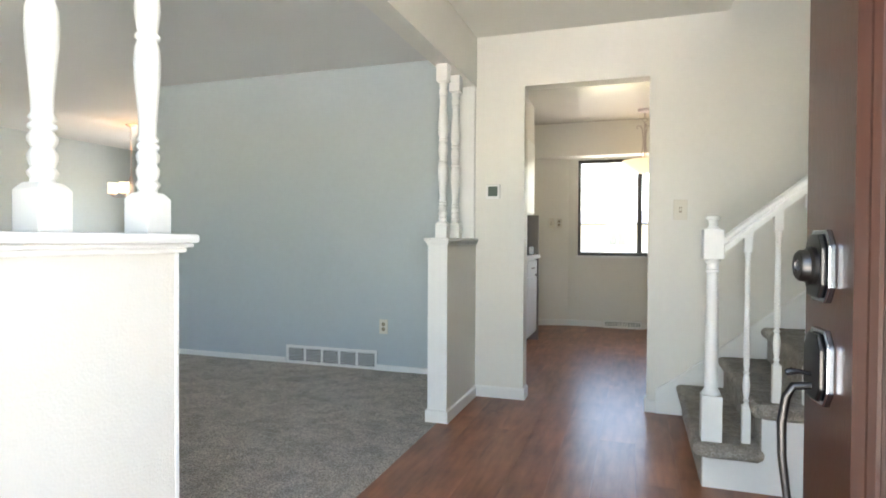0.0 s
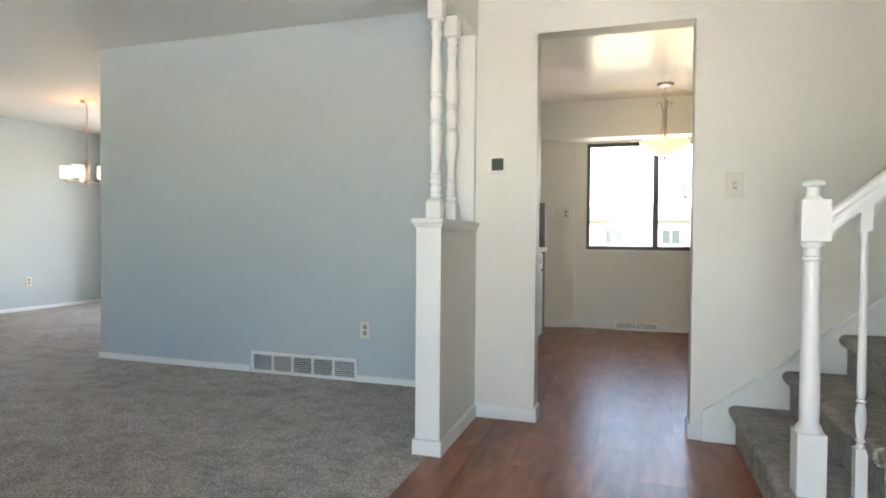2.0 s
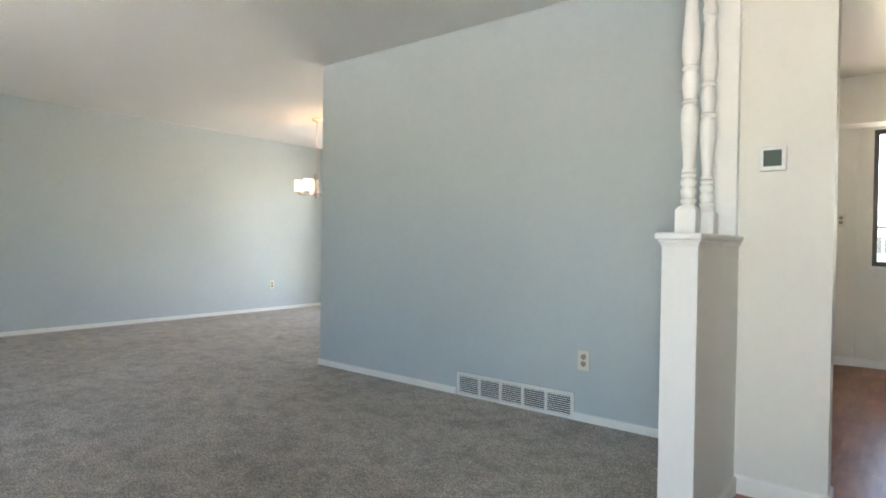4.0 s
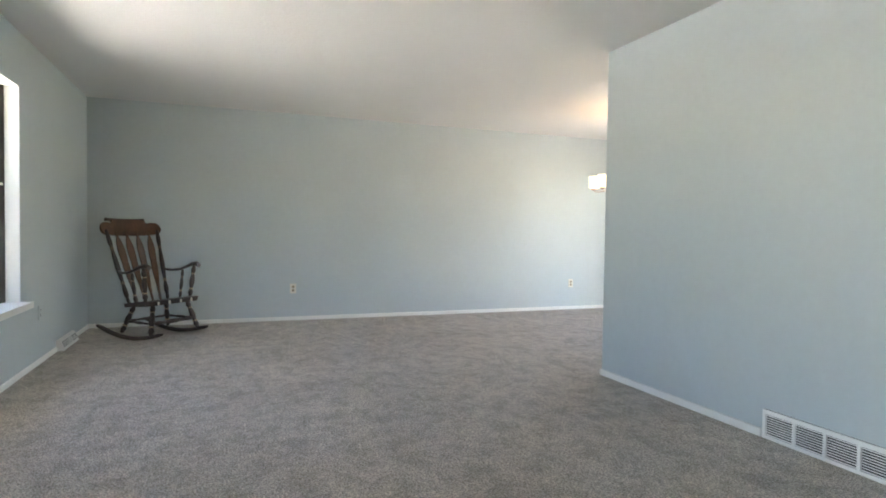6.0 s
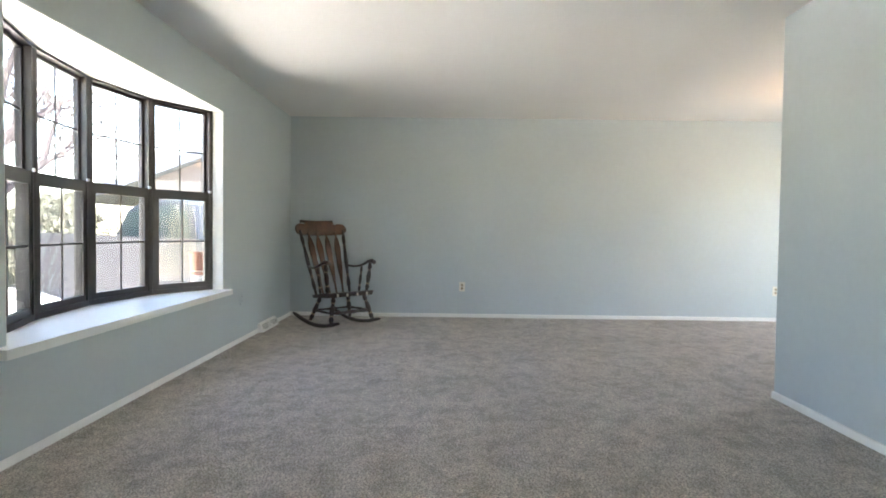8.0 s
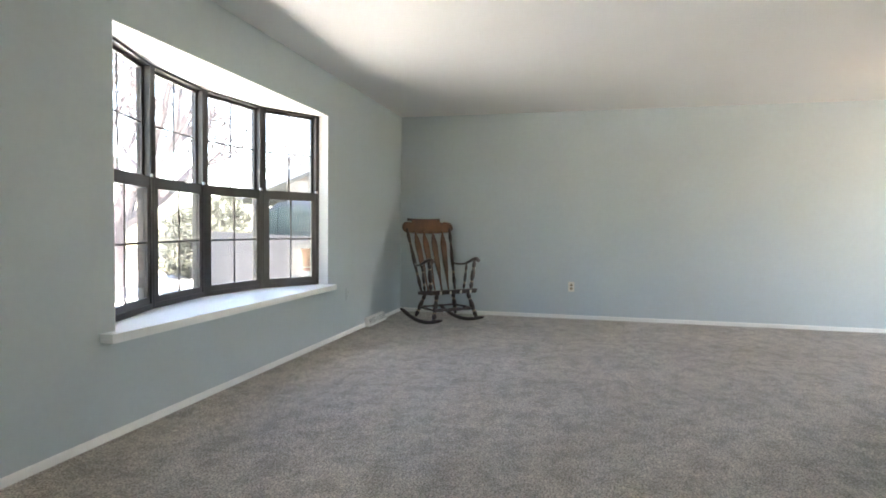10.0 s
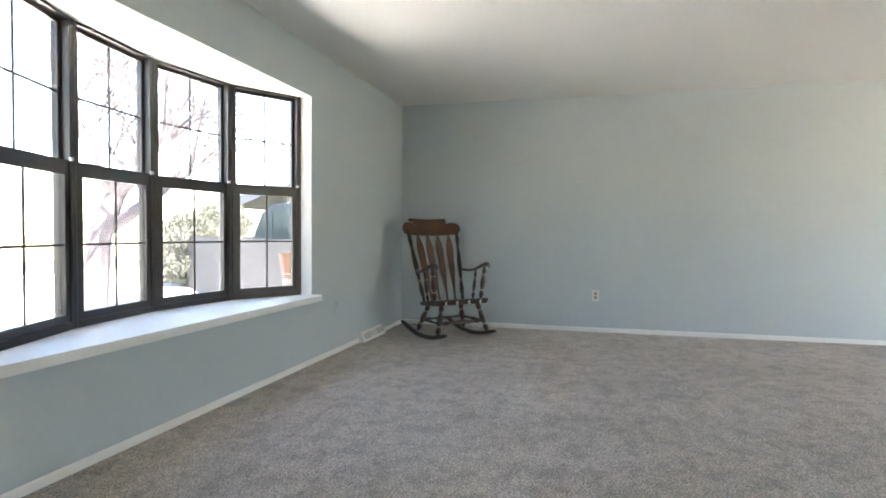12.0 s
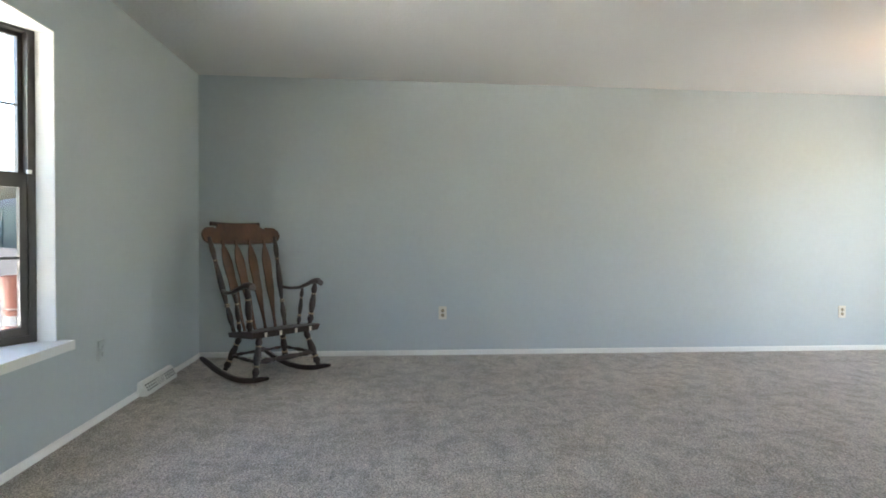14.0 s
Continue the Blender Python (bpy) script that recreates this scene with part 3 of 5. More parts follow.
# ---- unseen roof mass added over the house, to shade the walls ----
# the rear eave's depth is chosen to keep sun out of the back openings
structure("roof", [(FAR - 0.6, 5.9, -0.1, BACK + 1.45, 2.66, 2.80)], SHINGLE, "unseen grey shingle roof slab with eaves set to block the sun")
structure("roof_stairwell", [(0.5, 5.5, 2.9, 4.4, 5.1, 5.2)], SHINGLE, "unseen grey shingle roof over the stairwell")


# ---- front door ----
def front_door():
    hinge, edge = Vector((0.532, 0.402, 0)), Vector((0.462, 1.305, 0))
    ang = math.degrees(math.atan2(edge.y - hinge.y, edge.x - hinge.x))
    t = thing("front_door", hinge, "open dark red-brown stained panel door with pewter handle set", "door", rz=ang)
    w, z0, z1, d = (edge - hinge).length, 0.012, 2.035, 0.044
    # local x runs from hinge to free edge, local y = 0 is the outer face, the leaf lies behind it at -y
    bm = bmesh.new()
    box(bm, 0, w, -d, 0, z0, z1)
    part("leaf", bm, DOOR, t, bevel=0.002)

    def panel(xa, xb, za, zb, arch=0.0):
        """A raised panel in a stout moulding."""
        for inset, out, thick in ((0.0, 0.017, 0.022), (0.024, 0.010, 0.014)):
            xs, xe, zs, ze = xa + inset, xb - inset, za + inset, zb - inset
            top = [(xe, ze - arch)] + [(xe - (xe - xs) * k / 10, ze - arch + arch * math.sin(math.pi * k / 10)) for k in range(1, 10)] + [(xs, ze - arch)] if arch else [(xe, ze), (xs, ze)]
            outer = [(xs, zs), (xe, zs)] + top
            cx, cz = (xs + xe) / 2, (zs + ze) / 2
            sx, sz = 1 - 2 * thick / (xe - xs), 1 - 2 * thick / (ze - zs)
            inner = [(cx + (a - cx) * sx, cz + (b - cz) * sz) for a, b in outer]
            bm = bmesh.new()
            k = len(outer)
            rows = []
            for ring, y in ((outer, 0.0005), (outer, out * 0.7), ([((a + c) / 2, (b + e) / 2) for (a, b), (c, e) in zip(outer, inner)], out), (inner, out * 0.5), (inner, 0.0005)):
                rows.append([bm.verts.new((a, y, b)) for a, b in ring])
            for r0, r1 in zip(rows, rows[1:]):
                for i in range(k):
                    bm.faces.new((r0[i], r0[(i + 1) % k], r1[(i + 1) % k], r1[i]))
            for i in range(k):
                bm.faces.new((rows[-1][i], rows[-1][(i + 1) % k], rows[0][(i + 1) % k], rows[0][i]))
            part("moulding", bm, DOOR, t, smooth=True)
        bm = bmesh.new()
        e = 0.062
        a = [bm.verts.new(p) for p in ((xa + e, 0.0005, za + e), (xb - e, 0.0005, za + e), (xb - e, 0.0005, zb - e - arch * 0.8), (xa + e, 0.0005, zb - e - arch * 0.8))]
        f = 0.03
        b = [bm.verts.new(p) for p in ((xa + e + f, 0.008, za + e + f), (xb - e - f, 0.008, za + e + f), (xb - e - f, 0.008, zb - e - f - arch * 0.8), (xa + e + f, 0.008, zb - e - f - arch * 0.8))]
        for i in range(4):
            bm.faces.new((a[i], a[(i + 1) % 4], b[(i + 1) % 4], b[i]))
        bm.faces.new(b), bm.faces.new(a[::-1])
        part("raised_panel", bm, DOOR, t)

    x1 = w - 0.18
    panel(0.14, w / 2 - 0.02, 1.50, 1.90), panel(w / 2 + 0.02, x1, 1.50, 1.90)
    panel(0.14, w / 2 - 0.02, 0.24, 1.42), panel(w / 2 + 0.02, x1, 0.24, 1.42)

    # lock and handle
    def plate(zc, hh, hw, name):
        o = thing(name, (w - 0.068, 0, zc), "pewter " + name.replace("_", " "))
        o.parent = t
        oct8 = [(hw, -hh + 0.02), (hw, hh - 0.02), (hw - 0.014, hh), (-hw + 0.014, hh), (-hw, hh - 0.02), (-hw, -hh + 0.02), (-hw + 0.014, -hh), (hw - 0.014, -hh)]
        bm = bmesh.new()
        prism(bm, oct8, 0.0, 0.009, "y")
        part("back_plate", bm, EDGE, o, "bright steel edged plate", bevel=0.002)
        bm = bmesh.new()
        prism(bm, [(a * 0.84, b * 0.88) for a, b in oct8], 0.009, 0.015, "y")
        part("front_plate", bm, PEWTER, o, bevel=0.003)
        return o

    bolt = plate(1.021, 0.046, 0.034, "deadbolt")
    bm = bmesh.new()
    lathe(bm, [(0.025, 0.0), (0.025, 0.005), (0.021, 0.008), (0.020, 0.015), (0.017, 0.018), (0.010, 0.018), (0.009, 0.016)], pose(0, 0.015, 0, -90, 0, 0), 24)
    part("cylinder", bm, PEWTER, bolt, smooth=True)
    bm = bmesh.new()
    box(bm, -0.0015, 0.0015, 0.0305, 0.0335, -0.006, 0.006)
    part("keyway", bm, DARK, bolt)
    hs = plate(0.893, 0.048, 0.034, "handle_set")
    bm = bmesh.new()
    tube(bm, [(0, 0.014, -0.026), (0, 0.035, -0.028), (0, 0.043, -0.042), (0, 0.048, -0.075), (0, 0.047, -0.12), (0, 0.041, -0.17), (0, 0.032, -0.21), (0, 0.021, -0.238), (0, 0.004, -0.25)],
         [0.005, 0.0055, 0.0058, 0.0058, 0.0055, 0.005, 0.005, 0.005, 0.007], 12)
    part("grip", bm, PEWTER, hs, "curved pewter pull handle", smooth=True)
    bm = bmesh.new()
    tube(bm, [(0, 0.014, -0.012), (0, 0.027, -0.009), (0, 0.038, -0.009), (0, 0.044, -0.011)], [0.003, 0.003, 0.005, 0.004], 8)
    part("thumb_latch", bm, PEWTER, hs, smooth=True)
    bm = bmesh.new()
    lathe(bm, [(0.018, 0), (0.018, 0.004), (0.012, 0.010)], pose(0, 0, -0.25, -90, 0, 0), 16)
    part("lower_rose", bm, PEWTER, hs, smooth=True)
    return t


front_door()
bm = bmesh.new()
for b in ((-0.44, -0.415, 0.36, 0.56, 0, 2.035), (0.52, 0.545, 0.36, 0.395, 0, 2.035), (-0.44, 0.545, 0.36, 0.56, 2.036, 2.06)):
    box(bm, *b)
tagged(part("door_1", bm, WHITE), "white painted front door frame", kind="structure")


# ---- stairs ----
RISE, RUN, NOSE = 0.183, 0.225, 0.485
STAIR_Y = 3.13


def stairs():
    t = thing("staircase", (0.5, STAIR_Y, 0), "carpeted staircase with white side panel", "staircase", kind="structure")
    for k in range(1, 14):
        x0, z = NOSE + RUN * (k - 1), RISE * k + 0.006
        y0 = 3.035 if x0 + RUN < 1.05 else 3.152
        if k == 3:
            y0 = 3.152
        # tread with a fat rounded nose, riser below it, in carpet
        sec = [(0.03, -RISE), (0.03, -0.058), (0.012, -0.056), (0.0, -0.042), (-0.004, -0.026), (0.002, -0.010), (0.016, -0.001), (0.03, 0.0), (RUN + 0.05, 0.0), (RUN + 0.05, -RISE)]
        bm = bmesh.new()
        ys = [3.072 if y0 < 3.1 else y0, 4.115]
        rows = [[bm.verts.new((x0 + a, y, z + b)) for a, b in sec] for y in ys]
        n = len(sec)
        for i in range(n):
            bm.faces.new((rows[0][i], rows[0][(i + 1) % n], rows[1][(i + 1) % n], rows[1][i]))
        bm.faces.new(rows[0]), bm.faces.new(rows[1][::-1])
        under(part("stair_tread", bm, STAIRCARPET, label="grey-brown carpeted step", smooth=False), t)
        if y0 < 3.1 or k == 3:
            # the carpet roll over the open end
            bm = bmesh.new()
            x1 = x0 + RUN + (0.035 if k < 3 else 0)
            if k == 3:
                x1 = 1.018
            pts = [(x0 + 0.012, 3.058, z - 0.028), (x0 + 0.05, 3.056, z - 0.027), (x1 - 0.02, 3.056, z - 0.027), (x1, 3.062, z - 0.03)]
            if x1 > x0 + 0.07:
                tube(bm, pts, [0.022, 0.029, 0.029, 0.02], 14)
                bmesh.ops.subdivide_edges(bm, edges=[e for e in bm.edges], cuts=3, use_grid_fill=True)
                for v in bm.verts:
                    v.co += noise.noise_vector(v.co * 90) * 0.0035
                under(part("carpet_roll", bm, STAIRCARPET, label="thick carpet roll over the step end", smooth=True), t)
    # stepped white side panel
    bm = bmesh.new()
    out = [(NOSE + 0.035, 0.0)]
    for k in range(1, 3):
        out += [(NOSE + 0.035 + RUN * (k - 1), RISE * k - 0.03), (NOSE + 0.035 + RUN * k, RISE * k - 0.03)]
    out += [(NOSE + 0.035 + RUN * 2, RISE * 3 - 0.03), (1.02, RISE * 3 - 0.03), (1.02, 0.0)]
    prism(bm, out, 3.068, 3.0715, "y")
    under(part("side_panel", bm, WHITE, label="white painted stepped side panel"), t)
    # sloping board along the wall
    bm = bmesh.new()
    out = [(0.366, 0.0), (0.366, 0.135), (0.375, 0.152), (0.455, 0.205), (NOSE + RUN * 12, 0.205 + 0.812 * (NOSE + RUN * 12 - 0.455)), (NOSE + RUN * 12, 1.6), (0.56, 0.0)]
    prism(bm, out, 4.118, FOYER_WALL, "y")
    under(part("wall_string", bm, WHITE, label="white painted sloping skirt board"), t)
    bm = bmesh.new()
    a, b = Vector((0.455, 4.118, 0.205)), Vector((NOSE + RUN * 12, 4.118, 0.205 + 0.812 * (NOSE + RUN * 12 - 0.455)))
    sweep(bm, [(0.0, -0.016), (0.010, -0.014), (0.012, -0.004), (0.006, 0.004), (0.0, 0.006)], a, b, (0, -1, 0))
    under(part("string_moulding", bm, WHITE), t)
    return t


stairs()


def newel():
    t = thing("newel_post", (0.558, STAIR_Y, RISE), "white painted turned newel post standing on the first step", "newel post")
    z = RISE
    bm = bmesh.new()
    box(bm, -0.041, 0.041, -0.041, 0.041, 0.0, 0.385 - z)
    part("base_block", bm, WHITE, t, bevel=0.004)
    bm = bmesh.new()
    box(bm, -0.041, 0.041, -0.041, 0.041, 0.974 - z, 1.102 - z)
    part("top_block", bm, WHITE, t, bevel=0.004)
    bm = bmesh.new()
    pr = [(0.036, 0.384), (0.038, 0.392), (0.035, 0.40), (0.027, 0.412), (0.028, 0.45), (0.0275, 0.60), (0.0255, 0.75), (0.0235, 0.90), (0.0235, 0.915),
          (0.028, 0.918), (0.028, 0.926), (0.0245, 0.93), (0.025, 0.955), (0.030, 0.96), (0.032, 0.967), (0.030, 0.975)]
    lathe(bm, [(r, h - z) for r, h in pr], sides=24)
    part("turned_shaft", bm, WHITE, t, smooth=True)
    bm = bmesh.new()
    pr = [(0.030, 1.101), (0.026, 1.106), (0.019, 1.112), (0.017, 1.135), (0.019, 1.142), (0.029, 1.146), (0.031, 1.152), (0.029, 1.159), (0.018, 1.163)]
    lathe(bm, [(r, h - z) for r, h in pr], sides=24)
    part("cap_knob", bm, WHITE, t, smooth=True)


newel()
RAIL0, RAIL1 = (0.598, 1.035), (1.03, 1.385)   # x, z of the rail's middle line
SLOPE = (RAIL1[1] - RAIL0[1]) / (RAIL1[0] - RAIL0[0])
bm = bmesh.new()
sec = [(-0.03, -0.034), (0.03, -0.034), (0.031, -0.008), (0.024, 0.002), (0.031, 0.014), (0.03, 0.027), (0.018, 0.036), (-0.018, 0.036), (-0.03, 0.027), (-0.031, 0.014), (-0.024, 0.002), (-0.031, -0.008)]
sweep(bm, sec, (RAIL0[0], STAIR_Y, RAIL0[1]), (1.021, STAIR_Y, RAIL0[1] + SLOPE * (1.021 - RAIL0[0])), (0, 1, 0))
tagged(part("handrail", bm, WHITE, smooth=True), "white painted moulded stair handrail", "handrail")


def baluster(x, z):
    t = thing("baluster", (x, STAIR_Y, z), "slim white turned baluster between step and handrail", "baluster", "balusters of the stair")
    top = RAIL0[1] + SLOPE * (x - RAIL0[0]) - 0.034 - z
    w = 0.0165
    bm = bmesh.new()
    box(bm, -w, w, -w, w, 0, 0.165)
    part("base_block", bm, WHITE, t, bevel=0.002)
    bm = bmesh.new()
    vs = box(bm, -w, w, -w, w, top - 0.075, top)
    for v in vs:
        if v.co.z > top - 0.01:
            v.co.z += SLOPE * v.co.x
    part("top_block", bm, WHITE, t, bevel=0.0015)
    bm = bmesh.new()
    pr = [(0.014, 0.164), (0.0085, 0.18), (0.0135, 0.187), (0.0085, 0.195), (0.0125, 0.215), (0.0155, 0.25), (0.013, 0.285), (0.0085, 0.30), (0.015, 0.307), (0.0085, 0.315),
          (0.012, 0.335), (0.0115, 0.42), (0.0105, 0.52), (0.0095, top - 0.10), (0.012, top - 0.085), (0.0145, top - 0.074)]
    lathe(bm, pr, sides=16)
    part("turned_shaft", bm, WHITE, t, smooth=True)


baluster(0.695, RISE), baluster(0.808, 2 * RISE), baluster(0.923, 2 * RISE)


# ---- wall fittings; each lies on a wall with its own outward side ----
def face_pose(x, y, z, side):
    """Local x to the right along the wall, y out of the wall."""
    ang = {"-y": 180, "+y": 0, "+x": -90, "-x": 90}[side]
    return pose(x, y, z, 0, 0, ang)


def plate_box(name, m, w, h, label, category, group="", mat=PLATE):
    o = new(name)
    o.matrix_basis = m
    tagged(o, label, category, group)
    bm = bmesh.new()
    box(bm, -w / 2, w / 2, 0, 0.008, -h / 2, h / 2)
    part("cover_plate", bm, mat, o, bevel=0.002)
    return o


def outlet(x, y, z, side, label="almond duplex outlet on the wall", mat=PLATE):
    o = plate_box("wall_outlet", face_pose(x, y, z, side), 0.072, 0.116, label, "outlet", "wall outlets", mat)
    for dz in (0.02, -0.02):
        bm = bmesh.new()
        lathe(bm, [(0.0165, 0.007), (0.0165, 0.0095)], pose(0, 0, dz, -90, 0, 0), 14)
        s = part("socket", bm, SOCKET if mat is PLATE else mat, o)
        bm = bmesh.new()
        box(bm, -0.0075, -0.0055, 0.0096, 0.0105, dz - 0.001, dz + 0.008)
        box(bm, 0.0055, 0.0075, 0.0096, 0.0105, dz - 0.001, dz + 0.008)
        box(bm, -0.0025, 0.0025, 0.0096, 0.0105, dz - 0.011, dz - 0.006)
        part("slots", bm, DARK, s, "dark slots")


outlet(-1.665, ACCENT, 0.352, "-y")
outlet(FAR, 2.68, 0.378, "+x")
outlet(FAR, 6.53, 0.37, "+x")
outlet(-5.64, NEAR, 0.40, "+y", "blue-painted outlet beside the bow window", BLUE)
outlet(-0.65, 7.597, 1.26, "-y", "almond outlet on the slanted kitchen wall")


def switch(x, y, z, side, label):
    o = plate_box("light_switch", face_pose(x, y, z, side), 0.078, 0.122, label, "light switch", "light switches")
    bm = bmesh.new()
    box(bm, -0.008, 0.008, 0.0075, 0.0095, -0.017, 0.017)
    part("toggle_slot", bm, TAN, o, bevel=0.0008)
    bm = bmesh.new()
    vs = box(bm, -0.005, 0.005, 0.0095, 0.021, -0.006, 0.005)
    for v in vs:
        if v.co.y > 0.01:
            v.co.z += 0.006
    part("toggle", bm, PLATE, o)


switch(0.495, FOYER_WALL, 1.238, "-y", "almond toggle switch beside the stair")
switch(-0.745, 7.568, 1.26, "-y", "almond switch on the slanted kitchen wall")

th = new("thermostat")
th.matrix_basis = face_pose(-0.658, FOYER_WALL, 1.37, "-y")
tagged(th, "white square thermostat with dark grey-green screen", "thermostat")
bm = bmesh.new()
box(bm, -0.048, 0.048, 0, 0.022, -0.048, 0.048)
part("case", bm, WHITE, th, bevel=0.005)
bm = bmesh.new()
box(bm, -0.032, 0.032, 0.0222, 0.0235, -0.030, 0.034)
part("screen", bm, ACRYLIC, th, "dark grey-green screen")


def grille(x0, x1, z0, z1, y, bays, slats):
    """A return-air grille: frame, upright bars, tilted slats over a dark duct."""
    t = thing("return_air_grille", ((x0 + x1) / 2, y, z0), "white steel return-air grille with five bays of slats at the floor", "air vent")
    w, h = (x1 - x0) / 2, z1 - z0
    bm = bmesh.new()
    box(bm, -w, w, -0.004, -0.001, 0, h)
    part("duct", bm, DARK, t, "dark duct behind the slats")
    e = 0.018
    bm = bmesh.new()
    for b in ((-w, w, -0.016, -0.004, 0, e), (-w, w, -0.016, -0.004, h - e * 1.3, h), (-w, -w + e, -0.016, -0.004, e, h - e * 1.3), (w - e, w, -0.016, -0.004, e, h - e * 1.3)):
        box(bm, *b)
    part("frame", bm, WHITE, t)
    pitch = (2 * w - 2 * e) / bays
    for k in range(1, bays):
        bm = bmesh.new()
        xc = -w + e + pitch * k
        box(bm, xc - 0.008, xc + 0.008, -0.0155, -0.004, e, h - e * 1.3)
        part("upright", bm, WHITE, t)
    step = (h - 2.3 * e) / slats
    for k in range(slats):
        zc = e + step * (k + 0.5)
        for j in range(bays):
            xa = -w + e + pitch * j + (0.008 if j else 0)
            xb = -w + e + pitch * (j + 1) - (0.008 if j < bays - 1 else 0)
            bm = bmesh.new()
            for v in box(bm, xa, xb, -0.0135, -0.0095, zc - 0.0024, zc + 0.0024):
                v.co.z -= (v.co.y + 0.0105) * 0.1
            part("slat", bm, WHITE, t)
    return t


grille(-2.56, -1.72, 0.002, 0.156, ACCENT, 5, 9)


def floor_register(cx, cy, width, side, label, name="baseboard_register"):
    """A sloping steel baseboard register with a slotted face."""
    o = new(name)
    o.matrix_basis = face_pose(cx, cy, 0.0, side)
    tagged(o, label, "air vent", "baseboard registers")
    bm = bmesh.new()
    w = width / 2
    prism(bm, [(0.0, 0.0), (0.062, 0.0), (0.062, 0.018), (0.030, 0.082), (0.022, 0.092), (0.0, 0.092)], -w, w, "x")
    part("body", bm, WHITE, o, bevel=0.003)
    a, b = Vector((0.0615, 0.022)), Vector((0.032, 0.080))
    d = (b - a)
    nrm = Vector((d.y, -d.x)).normalized()
    for row in range(3):
        for k in range(14):
            if abs(k - 6.5) < 1.6:
                continue
            bm = bmesh.new()
            xa = -w + 0.02 + (2 * w - 0.04) * k / 14
            xb = xa + (2 * w - 0.04) / 14 * 0.7
            p = a + d * (0.12 + row * 0.28)
            q = p + d * 0.18
            vs = [bm.verts.new(v) for v in ((xa, p.x + nrm.x * 0.0008, p.y + nrm.y * 0.0008), (xb, p.x + nrm.x * 0.0008, p.y + nrm.y * 0.0008),
                                            (xb, q.x + nrm.x * 0.0008, q.y + nrm.y * 0.0008), (xa, q.x + nrm.x * 0.0008, q.y + nrm.y * 0.0008))]
            bm.faces.new(vs)
            part("slot", bm, SLOTGREY, o)
    bm = bmesh.new()
    for sx in (-1, 1):
        for k in range(2):
            c = [(sx * (0.006 + 0.026 * k), 0.1), (sx * (0.014 + 0.026 * k), 0.1), (sx * (0.030 + 0.026 * k), 0.9), (sx * (0.022 + 0.026 * k), 0.9)]
            bm.faces.new([bm.verts.new((px, (a + d * h).x + nrm.x * 0.0012, (a + d * h).y + nrm.y * 0.0012)) for px, h in c])
    part("chevron", bm, SLOTGREY, o, "pierced v-shaped ornament")
    return o


floor_register(-6.38, NEAR, 0.54, "+y", "white steel baseboard register at the carpet near the rocking chair")
floor_register(0.105, BACK, 0.45, "-y", "off-white steel baseboard register under the kitchen window")


# ---- dining chandelier ----
def chandelier(x, y):
    t = thing("chandelier", (x, y, H), "brushed nickel chandelier with five lit frosted cylinder shades", "chandelier")
    bm = bmesh.new()
    lathe(bm, [(0.065, 0.0), (0.065, -0.008), (0.05, -0.022), (0.015, -0.03), (0.008, -0.045)], sides=24)
    part("canopy", bm, NICKEL, t, smooth=True)
    bm = bmesh.new()
    z = -0.045
    k = 0
    while z > -0.42:
        ring = [(0.009 * math.cos(a) * (1 if k % 2 else 0), 0.009 * math.cos(a) * (0 if k % 2 else 1), z - 0.012 + 0.016 * math.sin(a)) for a in [i * math.pi / 4 for i in range(9)]]
        tube(bm, ring, 0.0022, 5)
        z -= 0.024
        k += 1
    part("chain", bm, NICKEL, t, smooth=True)
    bm = bmesh.new()
    lathe(bm, [(0.010, -0.40), (0.012, -0.43), (0.008, -0.44), (0.008, -0.63), (0.018, -0.64), (0.024, -0.66), (0.024, -0.80), (0.018, -0.82), (0.034, -0.85), (0.034, -0.87), (0.012, -0.90), (0.016, -0.92), (0.004, -0.935)], sides=18)
    part("stem", bm, NICKEL, t, smooth=True)
    for i in range(5):
        a = math.radians(72 * i + 6)
        c, s = math.cos(a), math.sin(a)
        arm = thing("lamp_arm", (0, 0, 0), "curved nickel arm with lit shade")
        arm.parent = t
        bm = bmesh.new()
        tube(bm, [(c * r, s * r, h) for r, h in ((0.02, -0.87), (0.08, -0.885), (0.14, -0.895), (0.18, -0.89), (0.195, -0.88), (0.20, -0.865))], 0.006, 8)
        lathe(bm, [(0.012, -0.87), (0.03, -0.858), (0.032, -0.85), (0.028, -0.848)], Matrix.Translation((c * 0.20, s * 0.20, -0.01)), 14)
        part("arm", bm, NICKEL, arm, smooth=True)
        bm = bmesh.new()
        lathe(bm, [(0.030, -0.846), (0.052, -0.842), (0.056, -0.83), (0.056, -0.71), (0.0545, -0.71), (0.0545, -0.828), (0.03, -0.836)], Matrix.Translation((c * 0.20, s * 0.20, -0.01)), 24)
        part("shade", bm, SHADEGLASS, arm, "lit frosted glass shade", smooth=True)
    return t


chandelier(-5.65, 5.93)
lamp("chandelier_bulbs", "POINT", pose(-5.65, 5.93, 2.15), 0.24, (1.0, 0.44, 0.11), radius=0.12)


